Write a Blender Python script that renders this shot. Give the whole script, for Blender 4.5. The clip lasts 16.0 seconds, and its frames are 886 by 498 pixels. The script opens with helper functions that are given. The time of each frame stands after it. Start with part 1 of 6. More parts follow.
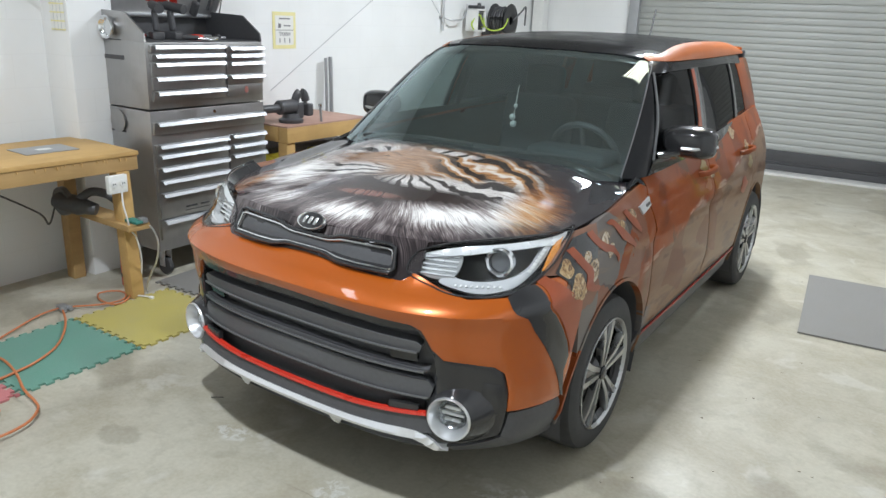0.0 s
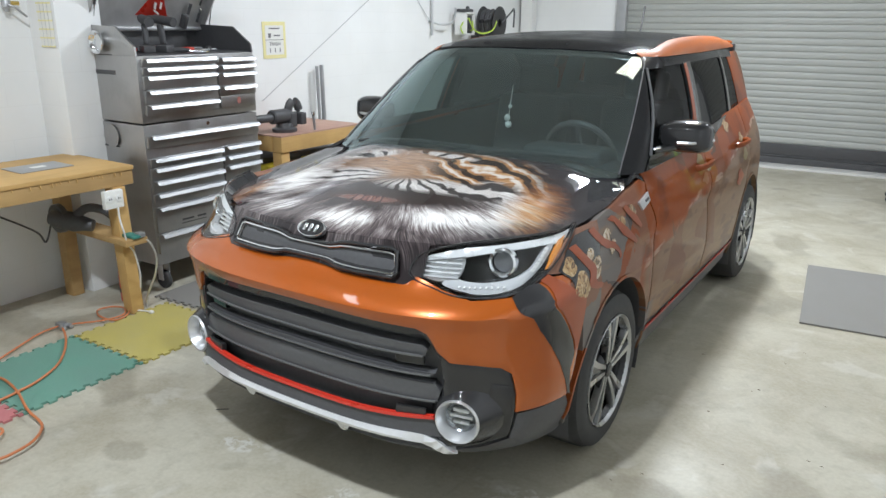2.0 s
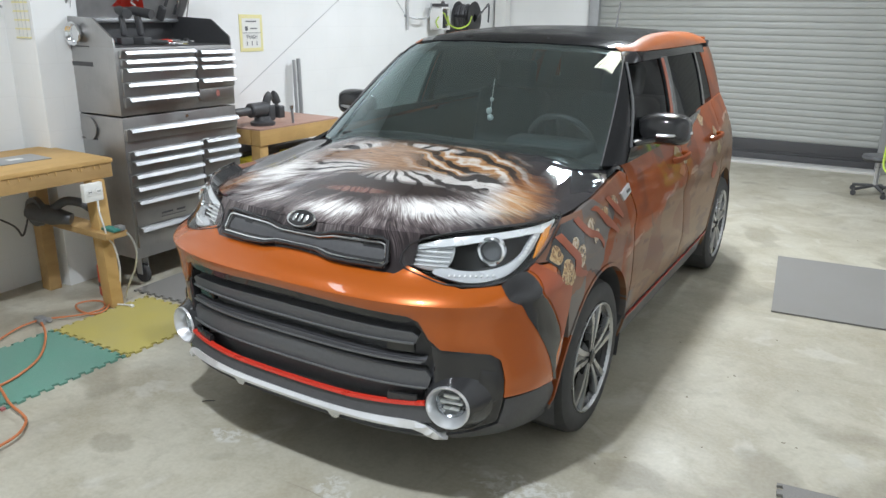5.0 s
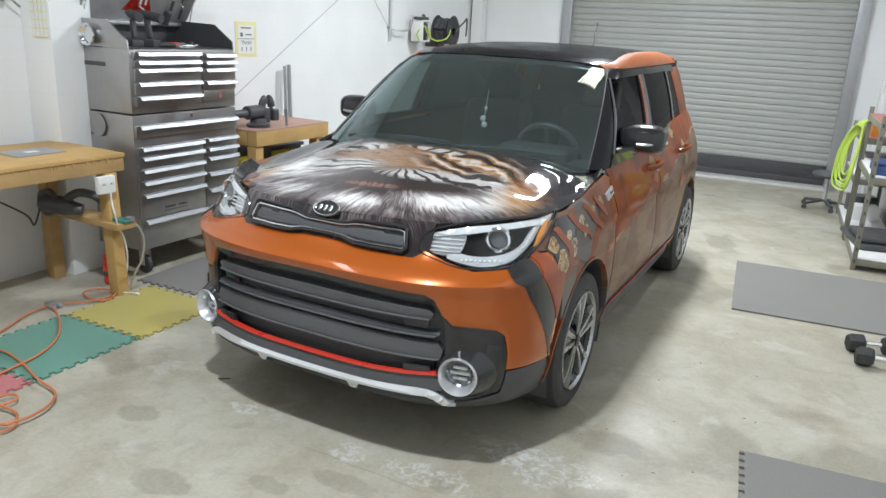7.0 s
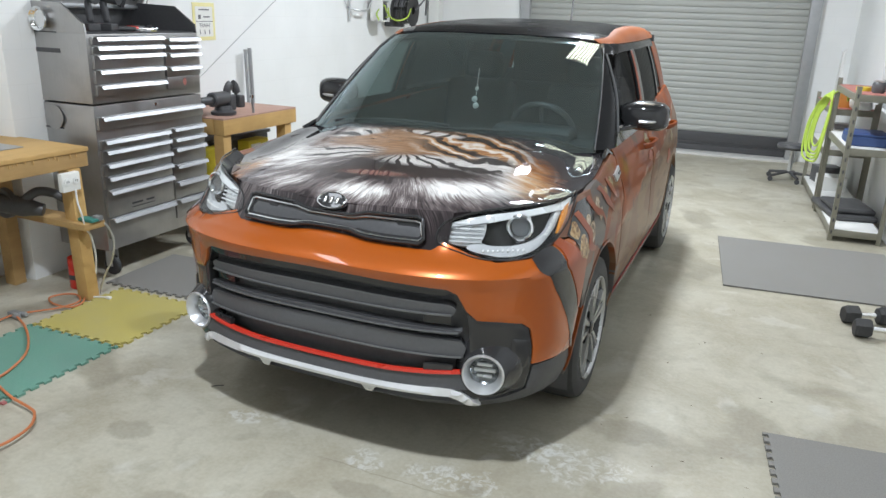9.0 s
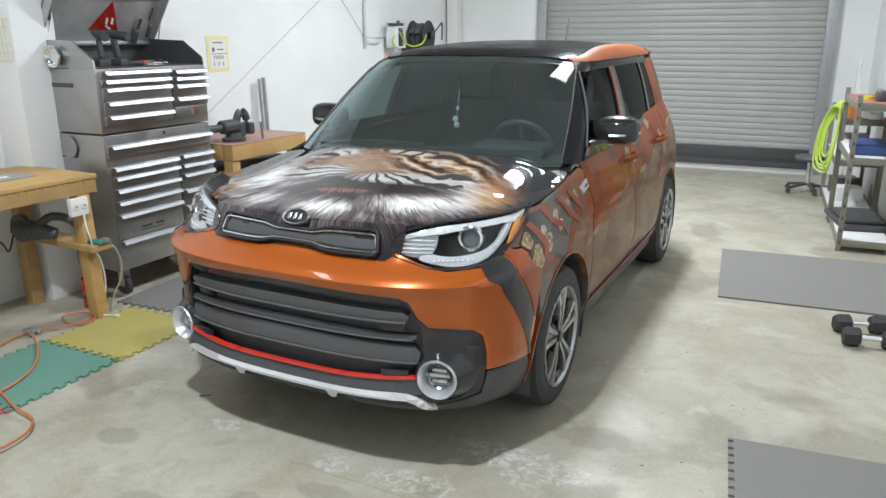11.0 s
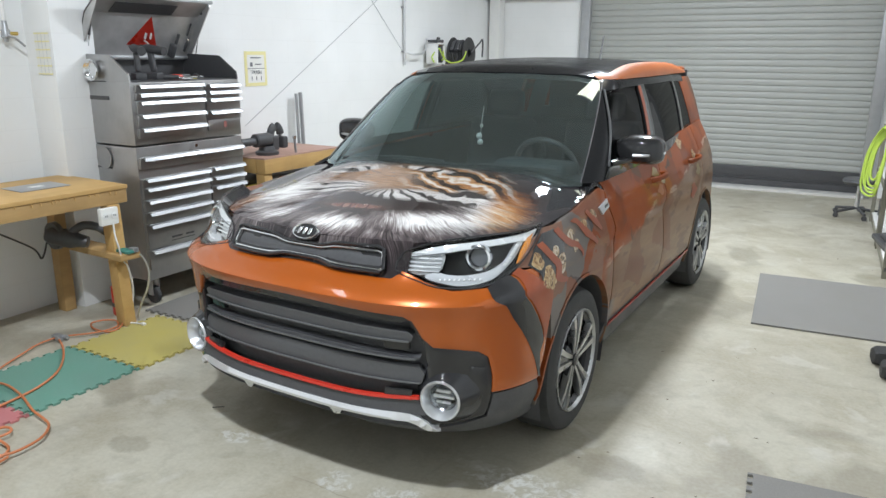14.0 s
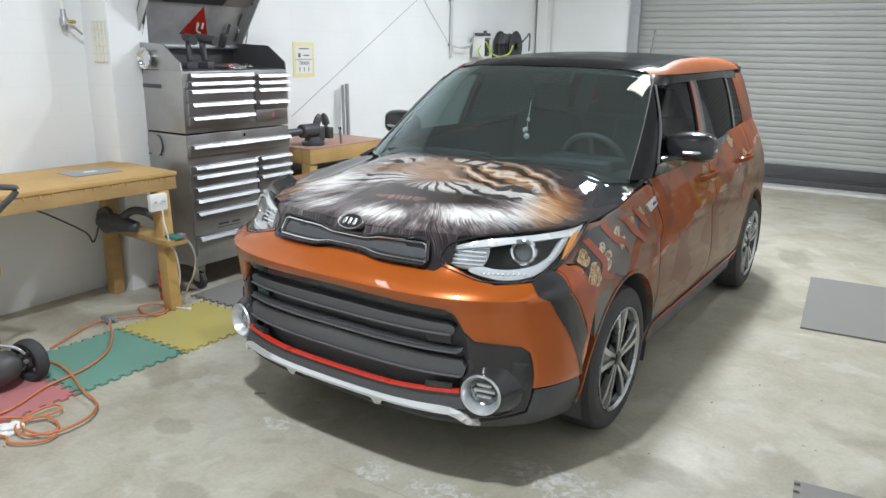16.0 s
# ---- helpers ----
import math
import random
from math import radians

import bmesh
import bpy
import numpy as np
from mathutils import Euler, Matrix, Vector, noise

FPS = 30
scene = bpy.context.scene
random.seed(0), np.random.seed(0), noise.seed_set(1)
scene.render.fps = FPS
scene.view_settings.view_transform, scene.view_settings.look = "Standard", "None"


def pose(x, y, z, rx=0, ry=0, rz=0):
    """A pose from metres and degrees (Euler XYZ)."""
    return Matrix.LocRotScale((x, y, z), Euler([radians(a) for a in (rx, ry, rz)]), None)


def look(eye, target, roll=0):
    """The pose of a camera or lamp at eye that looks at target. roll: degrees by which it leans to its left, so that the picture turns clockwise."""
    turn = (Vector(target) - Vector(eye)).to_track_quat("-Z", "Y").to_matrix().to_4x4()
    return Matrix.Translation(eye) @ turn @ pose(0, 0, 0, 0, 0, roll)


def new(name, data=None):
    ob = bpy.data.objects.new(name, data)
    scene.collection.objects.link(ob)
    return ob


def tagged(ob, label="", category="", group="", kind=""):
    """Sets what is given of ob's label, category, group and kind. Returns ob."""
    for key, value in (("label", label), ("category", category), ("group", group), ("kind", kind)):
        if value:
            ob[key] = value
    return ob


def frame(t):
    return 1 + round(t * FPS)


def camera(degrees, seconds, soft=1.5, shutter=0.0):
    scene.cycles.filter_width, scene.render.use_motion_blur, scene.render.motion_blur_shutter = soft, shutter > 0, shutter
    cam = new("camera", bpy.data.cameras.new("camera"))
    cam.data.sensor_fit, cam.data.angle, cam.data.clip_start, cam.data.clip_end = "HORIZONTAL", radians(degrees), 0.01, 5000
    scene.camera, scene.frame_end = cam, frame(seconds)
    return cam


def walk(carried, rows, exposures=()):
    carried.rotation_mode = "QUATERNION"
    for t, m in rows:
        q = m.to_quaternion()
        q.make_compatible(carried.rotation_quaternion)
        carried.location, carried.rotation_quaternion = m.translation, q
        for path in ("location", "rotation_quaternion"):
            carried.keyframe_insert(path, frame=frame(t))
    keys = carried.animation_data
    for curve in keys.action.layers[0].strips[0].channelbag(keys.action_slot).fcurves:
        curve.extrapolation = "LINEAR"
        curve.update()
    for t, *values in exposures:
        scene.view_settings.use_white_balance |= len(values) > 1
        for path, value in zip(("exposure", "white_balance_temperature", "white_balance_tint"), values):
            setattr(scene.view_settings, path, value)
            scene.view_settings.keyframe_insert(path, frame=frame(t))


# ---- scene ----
cam = camera(62.2, 16.0)
PATH = [
    (0, (1.822, -1.853, 1.725), (0.774, -0.261, 1.12), 2.5),
    (0.5, (1.835, -1.859, 1.73), (0.81, -0.234, 1.173), 2.7),
    (1, (1.832, -1.865, 1.722), (0.836, -0.235, 1.13), 1.8),
    (1.5, (1.81, -1.865, 1.722), (0.812, -0.239, 1.122), 1.6),
    (2, (1.801, -1.862, 1.714), (0.761, -0.26, 1.122), 0.5),
    (2.5, (1.803, -1.852, 1.711), (0.765, -0.244, 1.13), 1.1),
    (3, (1.796, -1.847, 1.703), (0.792, -0.226, 1.1), 1.3),
    (3.5, (1.792, -1.847, 1.709), (0.815, -0.205, 1.118), 2.3),
    (4, (1.781, -1.862, 1.704), (0.758, -0.245, 1.121), 1.8),
    (4.5, (1.773, -1.885, 1.705), (0.76, -0.268, 1.106), 1.5),
    (4.7, (1.77, -1.898, 1.705), (0.78, -0.27, 1.098), 1.1),
    (6.8, (1.812, -2.323, 1.703), (0.876, -0.642, 1.158), 1.2),
    (7, (1.771, -2.335, 1.714), (0.89, -0.632, 1.143), 3.0),
    (7.5, (1.575, -2.323, 1.699), (0.693, -0.628, 1.111), 2.4),
    (8, (1.465, -2.307, 1.695), (0.666, -0.563, 1.13), 2.9),
    (8.5, (1.434, -2.282, 1.682), (0.679, -0.526, 1.094), 3.0),
    (9, (1.453, -2.288, 1.682), (0.707, -0.535, 1.071), 2.0),
    (9.2, (1.465, -2.288, 1.682), (0.736, -0.527, 1.074), 2.0),
    (11.3, (1.852, -2.257, 1.688), (0.947, -0.558, 1.145), 0.1),
    (11.5, (1.847, -2.235, 1.693), (0.916, -0.55, 1.151), 0.7),
    (12, (1.803, -2.16, 1.698), (0.93, -0.435, 1.186), -0.1),
    (12.5, (1.736, -2.083, 1.678), (0.81, -0.403, 1.11), -0.6),
    (13, (1.759, -2.059, 1.697), (0.838, -0.372, 1.143), -0.3),
    (13.5, (1.869, -2.1, 1.68), (0.964, -0.399, 1.144), 0.6),
    (14, (1.945, -2.157, 1.685), (0.958, -0.495, 1.172), 0.3),
    (14.5, (1.994, -2.192, 1.684), (0.981, -0.535, 1.205), -0.1),
    (15, (1.998, -2.207, 1.68), (0.972, -0.569, 1.166), -0.1),
    (15.5, (1.964, -2.204, 1.678), (0.918, -0.586, 1.142), 0.7),
    (16, (1.923, -2.155, 1.676), (0.847, -0.554, 1.147), 1.0),
]
walk(cam, [(t, look(eye, target, roll)) for t, eye, target, roll in PATH])

# ---- light: ceiling lamps in a closed workshop, two of them added fill ----
ROOM = pose(0, 0, 0, 0, 0, 3.0)          # the walls stand turned by three degrees to the parked car
CEIL = 4.0
world = bpy.data.worlds.new("world")
scene.world = world
world.use_nodes = True
world.node_tree.nodes["Background"].inputs[0].default_value = (.5, .55, .6, 1)
world.node_tree.nodes["Background"].inputs[1].default_value = .05
# x, y in the room, watts, width and length of the lit face
# The last two are weak fill lamps, added to brighten the sides.
LAMPS = [(.33, 4.70, 84, .36, .20), (.33, 3.74, 80, .26, .15), (.30, -1.35, 112, .14, .22), (-1.75, -.9, 8, .25, 1.2), (1.95, 3.9, 12, .25, .6)]
# Unseen striped glow, added for the streaks it mirrors in the windshield.
STRIPE_GLOW = (.72, 3.20)
scene.view_settings.exposure = 0.32


def ceiling_lamp(x, y, watts, wide, long):
    data = bpy.data.lights.new("lamp_face", "AREA")
    data.shape, data.size, data.size_y, data.energy, data.color = "RECTANGLE", wide, long, watts, (.885, .955, 1.045)
    lamp = new("lamp_face", data)
    lamp.matrix_world = ROOM @ pose(x, y, CEIL - .20)
    return tagged(lamp, "white ceiling light, in part added fill", "lamp", kind="structure")


for spot in LAMPS:
    ceiling_lamp(*spot)

# ---- materials ----
class Mat:
    """A small builder of node materials."""

    def __init__(self, name):
        self.m = bpy.data.materials.new(name)
        self.m.use_nodes = True
        self.t = self.m.node_tree
        self.b = self.t.nodes["Principled BSDF"]
        self.co = self.t.nodes.new("ShaderNodeTexCoord").outputs["Object"]

    def node(self, kind, ins=None, **sets):
        n = self.t.nodes.new("ShaderNode" + kind)
        for k, v in sets.items():
            if k == "mode":
                n.operation = v
            elif k == "blend":
                n.blend_type = v
            elif k == "dims":
                n.noise_dimensions = v
            elif k == "feature":
                n.feature = v
            elif k == "profile":
                n.wave_profile = v
            elif k == "wave":
                n.wave_type = v
            elif k == "dirn":
                n.bands_direction = v
        for k, v in (ins or {}).items():
            self.put(n.inputs[k], v)
        return n

    def put(self, sock, v):
        if isinstance(v, bpy.types.NodeSocket):
            self.t.links.new(v, sock)
        else:
            if sock.type == "RGBA" and len(v) == 3:
                v = (*v, 1)
            sock.default_value = v

    def base(self, colour=None, rough=.5, metal=0.0, coat=0.0, coat_rough=.03, spec=None, sheen=0.0):
        if colour is not None:
            self.put(self.b.inputs["Base Color"], colour)
        self.put(self.b.inputs["Roughness"], rough)
        self.put(self.b.inputs["Metallic"], metal)
        self.put(self.b.inputs["Coat Weight"], coat)
        self.put(self.b.inputs["Coat Roughness"], coat_rough)
        if spec is not None:
            self.put(self.b.inputs["Specular IOR Level"], spec)
        return self

    def noise(self, scale, detail=4, rough=.55, vec=None, dist=0.0):
        return self.node("TexNoise", {"Vector": vec or self.co, "Scale": scale, "Detail": detail, "Roughness": rough, "Distortion": dist}).outputs["Fac"]

    def stretch(self, s, rot=(0, 0, 0), loc=(0, 0, 0), vec=None):
        return self.node("Mapping", {"Vector": vec or self.co, "Scale": s, "Rotation": rot, "Location": loc}).outputs[0]

    def ramp(self, fac, *stops):
        n = self.t.nodes.new("ShaderNodeValToRGB")
        e = n.color_ramp.elements
        while len(e) < len(stops):
            e.new(.5)
        for k, (p, c) in zip(e, stops):
            k.position, k.color = p, ((*c, 1) if isinstance(c, tuple) else (c, c, c, 1))
        self.t.links.new(fac, n.inputs[0])
        return n.outputs[0]

    def mix(self, fac, a, b, blend="MIX"):
        n = self.t.nodes.new("ShaderNodeMix")
        n.data_type, n.blend_type = "RGBA", blend
        self.put(n.inputs["Factor"], fac)
        self.put(n.inputs["A"], a)
        self.put(n.inputs["B"], b)
        return n.outputs["Result"]

    def calc(self, mode, a, b=0.0, c=0.0):
        n = self.t.nodes.new("ShaderNodeMath")
        n.operation = mode
        for i, v in enumerate((a, b, c)):
            self.put(n.inputs[i], v)
        return n.outputs[0]

    def axes(self, vec=None):
        n = self.node("SeparateXYZ", {0: vec or self.co})
        return n.outputs[0], n.outputs[1], n.outputs[2]

    def bump(self, height, strength=.3, dist=.005):
        n = self.node("Bump", {"Height": height, "Strength": strength, "Distance": dist})
        self.t.links.new(n.outputs[0], self.b.inputs["Normal"])
        return self

    def random(self):
        return self.node("ObjectInfo").outputs["Random"]


def plain(name, colour, rough=.5, metal=0.0, coat=0.0, grain=.08, scale=40, bumpy=.0):
    """A surface of one colour with grain and faint soiling."""
    m = Mat(name)
    n1, n2 = m.noise(scale), m.noise(scale * .12)
    dark = tuple(c * (1 - grain * 2.2) for c in colour)
    light = tuple(min(1, c * (1 + grain)) for c in colour)
    c = m.mix(n1, m.mix(n2, dark, colour), light)
    m.base(c, m.ramp(n2, (.3, max(rough - .07, .02)), (.7, min(rough + .07, 1))), metal, coat)
    if bumpy:
        m.bump(n1, bumpy, .002)
    return m.m


def concrete():
    m = Mat("sealed_concrete")
    big, mid, fine = m.noise(.55, 5, .6, dist=.6), m.noise(2.3, 6, .65, dist=.4), m.noise(55, 3)
    mott = m.noise(9, 5, .62, dist=.3)
    c = m.ramp(big, (.3, (.37, .345, .268)), (.5, (.465, .44, .352)), (.7, (.53, .508, .42)))
    c = m.mix(m.ramp(mid, (.42, 0), (.64, .85)), c, (.34, .305, .22))
    c = m.mix(m.ramp(mott, (.35, .35), (.50, 0), (.65, 0), (.75, .25)), c, m.ramp(mott, (.45, (.30, .275, .21)), (.6, (.68, .67, .61))))
    spots = m.ramp(m.noise(3.4, 4, .55, m.stretch((1, 1, 1), loc=(.3, 7.1, 0)), .5), (.60, 0), (.66, .55))
    c = m.mix(spots, c, m.mix(mott, (.43, .41, .34), (.64, .635, .58)))
    wet = m.ramp(m.noise(1.25, 3, .5, m.stretch((1, 1, 1), loc=(3.2, 1.1, 0)), .4), (.59, 0), (.63, .6))
    c = m.mix(wet, c, (.24, .215, .155))
    crack = m.node("TexVoronoi", {"Vector": m.mix(.12, m.co, m.node("TexNoise", {"Vector": m.co, "Scale": 3.0, "Detail": 5.0}).outputs["Color"]), "Scale": .42}, feature="DISTANCE_TO_EDGE").outputs["Distance"]
    c = m.mix(m.ramp(crack, (.0, .14), (.003, 0)), c, (.20, .185, .15))
    x, y, z = m.axes()

    def blot(cx, cy, rx, ry, rag, seed):
        """A stain with a ragged edge."""
        a, b = m.calc("DIVIDE", m.calc("SUBTRACT", x, cx), rx), m.calc("DIVIDE", m.calc("SUBTRACT", y, cy), ry)
        d = m.calc("SQRT", m.calc("ADD", m.calc("MULTIPLY", a, a), m.calc("MULTIPLY", b, b)))
        n = m.noise(6.0, 5, .6, m.stretch((1, 1, 1), loc=(seed, seed * .7, 0)), .6)
        return m.ramp(m.calc("ADD", d, m.calc("MULTIPLY", m.calc("SUBTRACT", n, .5), rag)), (.75, 1), (1.0, 0))
    flaky = m.ramp(m.noise(24, 5, .7, None, .8), (.47, 0), (.58, .75))
    for cx, cy, rx, ry, seed in ((.58, -.10, .20, .10, 1.3), (.98, .20, .20, .16, 4.1), (.22, -.10, .10, .07, 6.7), (.80, .22, .14, .10, 2.2), (-.42, -.02, .10, .06, 8.4)):
        c = m.mix(m.calc("MULTIPLY", blot(cx, cy, rx, ry, 2.2, seed), flaky), c, (.60, .60, .56))
    for cx, cy, rx, ry, seed in ((-.30, -.64, .14, .08, 3.1), (.06, -.45, .10, .05, 5.2), (.66, -.13, .07, .05, 7.9), (.30, -.30, .16, .06, 9.4), (1.15, .52, .20, .10, 11.0), (-.75, -.30, .12, .07, 12.5)):
        c = m.mix(m.calc("MULTIPLY", blot(cx, cy, rx, ry, 1.6, seed), .55), c, (.25, .225, .165))
    line = m.calc("ABSOLUTE", m.calc("ADD", m.calc("SUBTRACT", y, m.calc("MULTIPLY_ADD", x, -.06, -.16)), m.calc("MULTIPLY", m.calc("SUBTRACT", m.noise(5, 4), .5), .06)))
    hair = m.calc("MULTIPLY", m.ramp(line, (.0, .7), (.004, 0)), m.ramp(x, (.0, 0), (.1, 1), (.55, 1), (.70, 0)))
    c = m.mix(hair, c, (.20, .18, .13))
    c = m.mix(.12, c, m.ramp(fine, (.3, (.3, .28, .24)), (.7, (.7, .68, .6))))
    m.base(c, m.ramp(mid, (.3, .34), (.7, .55)), 0, spec=.45)
    return m.bump(m.mix(.5, fine, mid), .12, .003).m


def painted_block():
    m = Mat("white_painted_block")
    x, y, z = m.axes()
    v = m.node("CombineXYZ", {0: m.calc("ADD", x, y), 1: z, 2: 0.0}).outputs[0]
    br = m.t.nodes.new("ShaderNodeTexBrick")
    m.put(br.inputs["Vector"], v)
    for k, val in (("Scale", 1.0), ("Mortar Size", .004), ("Mortar Smooth", .6), ("Brick Width", .4), ("Row Height", .2)):
        m.put(br.inputs[k], val)
    m.put(br.inputs["Color1"], (1, 1, 1))
    m.put(br.inputs["Color2"], (1, 1, 1))
    m.put(br.inputs["Mortar"], (0, 0, 0))
    n1, n2 = m.noise(1.4, 5), m.noise(90, 3)
    c = m.ramp(n1, (.3, (.80, .81, .80)), (.7, (.86, .87, .865)))
    c = m.mix(.14, c, m.mix(br.outputs["Color"], (.66, .66, .65), c))
    m.base(c, .55)
    h = m.mix(.25, br.outputs["Color"], n2)
    return m.bump(h, .14, .003).m


def timber(name, a, b, scale=1.0, rough=.6):
    m = Mat(name)
    v = m.stretch((18 * scale, 2.2 * scale, 18 * scale))
    g = m.noise(1, 6, .6, v, 1.2)
    n = m.noise(3, 4)
    c = m.mix(g, a, b)
    c = m.mix(m.ramp(n, (.45, 0), (.75, .35)), c, tuple(k * .55 for k in a))
    m.base(c, rough)
    return m.bump(g, .25, .002).m


def brushed(name, colour, rough=.34, metal=1.0):
    m = Mat(name)
    g = m.noise(1, 3, .6, m.stretch((220, 220, 6)))
    n = m.noise(5, 5)
    c = m.mix(g, tuple(k * .8 for k in colour), colour)
    c = m.mix(m.ramp(n, (.5, 0), (.8, .35)), c, tuple(k * .5 for k in colour))
    m.base(c, m.ramp(n, (.3, rough - .06), (.7, rough + .12)), metal)
    return m.m


def foam(name, colour):
    m = Mat(name)
    n, big = m.noise(160, 2), m.noise(4, 5)
    c = m.mix(m.ramp(big, (.35, 0), (.7, .5)), colour, tuple(min(1, k * .62 + .08) for k in colour))
    m.base(m.mix(.15, c, m.mix(n, (.1, .1, .1), (.7, .7, .7))), .8)
    return m.bump(n, .4, .002).m


def car_paint(name, colour, metal=.35, flake=.25, coat=1.0):
    m = Mat(name)
    n = m.noise(900, 1)
    c = m.mix(m.ramp(n, (.4, 0), (.75, flake)), colour, tuple(min(1, k * 1.6 + .02) for k in colour))
    m.base(c, .27, metal, coat, .03, .2 if metal else .05)
    return m.m


def hood_wrap():
    """Printed film: fur-like tufts in cream, mauve grey and charcoal round brown and orange banded patches, all abstract."""
    m = Mat("printed_hood_film")
    x, y, z = m.axes()
    px, py = m.calc("SUBTRACT", x, -.02), m.calc("SUBTRACT", y, .64)
    ang = m.calc("ARCTAN2", px, m.calc("MULTIPLY", py, -1.0))
    rad = m.calc("SQRT", m.calc("ADD", m.calc("MULTIPLY", px, px), m.calc("MULTIPLY", py, py)))
    sway = m.calc("MULTIPLY", m.calc("SUBTRACT", m.noise(2.0, 2, .5), .5), m.calc("DIVIDE", .30, m.calc("ADD", rad, .20)))
    bend = m.calc("ADD", ang, sway)

    def polar(around, along, seed):
        return m.node("CombineXYZ", {0: m.calc("MULTIPLY", bend, around), 1: m.calc("MULTIPLY", rad, along), 2: seed}).outputs[0]
    tuft, lock, fine = m.noise(1, 2, .5, polar(9, 7, 7.0)), m.noise(1, 3, .6, polar(30, 5, 0.0)), m.noise(1, 3, .65, polar(150, 9, 3.0))
    hair = m.calc("ADD", m.calc("ADD", m.calc("MULTIPLY", tuft, .26), m.calc("MULTIPLY", lock, .28)), m.calc("MULTIPLY", fine, .46))
    torn = m.calc("SUBTRACT", m.calc("ADD", m.calc("MULTIPLY", lock, .6), m.calc("MULTIPLY", m.noise(5, 3, .55), .4)), .5)

    def spot(cx, cy, rx, ry, rag=1.0, soft=.14, turn=0.0):
        """A soft-edged, ragged patch."""
        dx, dy = m.calc("SUBTRACT", x, cx), m.calc("SUBTRACT", y, cy)
        c, k = math.cos(turn), math.sin(turn)
        a = m.calc("DIVIDE", m.calc("ADD", m.calc("MULTIPLY", dx, c), m.calc("MULTIPLY", dy, k)), rx)
        b = m.calc("DIVIDE", m.calc("SUBTRACT", m.calc("MULTIPLY", dy, c), m.calc("MULTIPLY", dx, k)), ry)
        d = m.calc("SQRT", m.calc("ADD", m.calc("MULTIPLY", a, a), m.calc("MULTIPLY", b, b)))
        d = m.calc("ADD", d, m.calc("MULTIPLY", torn, rag))
        return m.ramp(m.calc("MULTIPLY", d, .5), (max(.5 - soft / 2, 0), 1), (min(.5 + soft / 2, 1), 0))

    def most(*fields):
        out = fields[0]
        for f in fields[1:]:
            out = m.calc("MAXIMUM", out, f)
        return out
    # where the pale fur is thick
    pale = most(spot(.05, .16, .20, .095, .5, .8), spot(-.47, .45, .25, .30, .5, .9, .5), spot(.45, .31, .31, .13, .6, .7, .25), spot(.60, .48, .16, .26, .6, .7),
                m.calc("MULTIPLY", spot(-.30, .17, .20, .11, .6, .8), .75), m.calc("MULTIPLY", spot(.30, .12, .2, .09, .6, .8), .45), spot(-.33, .88, .20, .09, .6, .7, -.3))
    tone = m.calc("ADD", hair, m.calc("MULTIPLY", m.calc("SUBTRACT", pale, .46), .34))
    c = m.ramp(tone, (.42, (.026, .021, .022)), (.50, (.085, .068, .068)), (.57, (.21, .18, .175)), (.62, (.44, .415, .395)), (.69, (.76, .74, .715)))
    warm = m.ramp(tone, (.40, (.035, .016, .010)), (.50, (.28, .105, .035)), (.58, (.38, .175, .065)), (.66, (.50, .31, .17)), (.74, (.56, .48, .38)))
    # orange fringe on one side, a rusty lick on the other
    c = m.mix(most(spot(.625, .64, .095, .25, .9, .5, .15), spot(-.60, .24, .07, .14, 1.0, .5), spot(.68, .43, .07, .08, .8, .3)), c, warm)
    # brown patch with combed grain
    comb = m.noise(1, 4, .65, m.stretch((14, 90, 1), (0, 0, .25)), .4)
    tan = m.mix(m.ramp(comb, (.36, 0), (.64, 1)), (.15, .072, .034), (.36, .205, .11))
    tan = m.mix(m.ramp(m.noise(6, 3), (.45, 0), (.65, .5)), tan, (.33, .23, .165))
    c = m.mix(spot(-.06, .77, .36, .20, .45, .35, .1), c, tan)
    # banded patch: black and cream bands on orange
    wob = m.calc("ADD", m.calc("MULTIPLY", m.noise(4.5, 3, .5), 15.0), m.calc("MULTIPLY", fine, 2.0))
    run = m.calc("ADD", m.calc("MULTIPLY", x, 26.0), m.calc("MULTIPLY", y, 52.0))
    band = m.calc("SINE", m.calc("ADD", run, wob))
    banded = m.mix(m.ramp(hair, (.44, 0), (.56, 1)), (.24, .10, .035), (.42, .245, .12))
    banded = m.mix(m.ramp(m.calc("ADD", band, m.calc("MULTIPLY", torn, 2.0)), (.60, 0), (.90, .9)), banded, (.60, .56, .50))
    banded = m.mix(m.ramp(m.calc("MULTIPLY", band, -1.0), (.20, 0), (.48, .97)), banded, (.020, .015, .014))
    c = m.mix(spot(.28, .79, .29, .19, .5, .3, -.35), c, banded)
    # pale bands with dark lines below the brown patch
    lines = m.calc("SINE", m.calc("ADD", m.calc("MULTIPLY", bend, 21.0), m.calc("MULTIPLY", m.noise(7, 3), 11.0)))
    cream = m.mix(m.ramp(lines, (.25, 0), (.65, .95)), m.mix(m.ramp(fine, (.36, 0), (.62, 1)), (.24, .21, .195), (.68, .66, .63)), (.022, .018, .018))
    for cx, cy, rx, ry, t in ((-.27, .56, .17, .085, .35), (.20, .56, .24, .070, .12), (.42, .60, .12, .10, .5), (-.36, .84, .12, .05, .5), (.02, .93, .16, .03, -.1)):
        c = m.mix(spot(cx, cy, rx, ry, .6, .3, t), c, cream)
    # dark hollow across the middle, with a dull red patch in it
    c = m.mix(spot(.10, .40, .40, .072, .7, .35, .22), c, m.mix(m.ramp(fine, (.48, 0), (.66, 1)), (.014, .010, .010), (.085, .06, .055)))
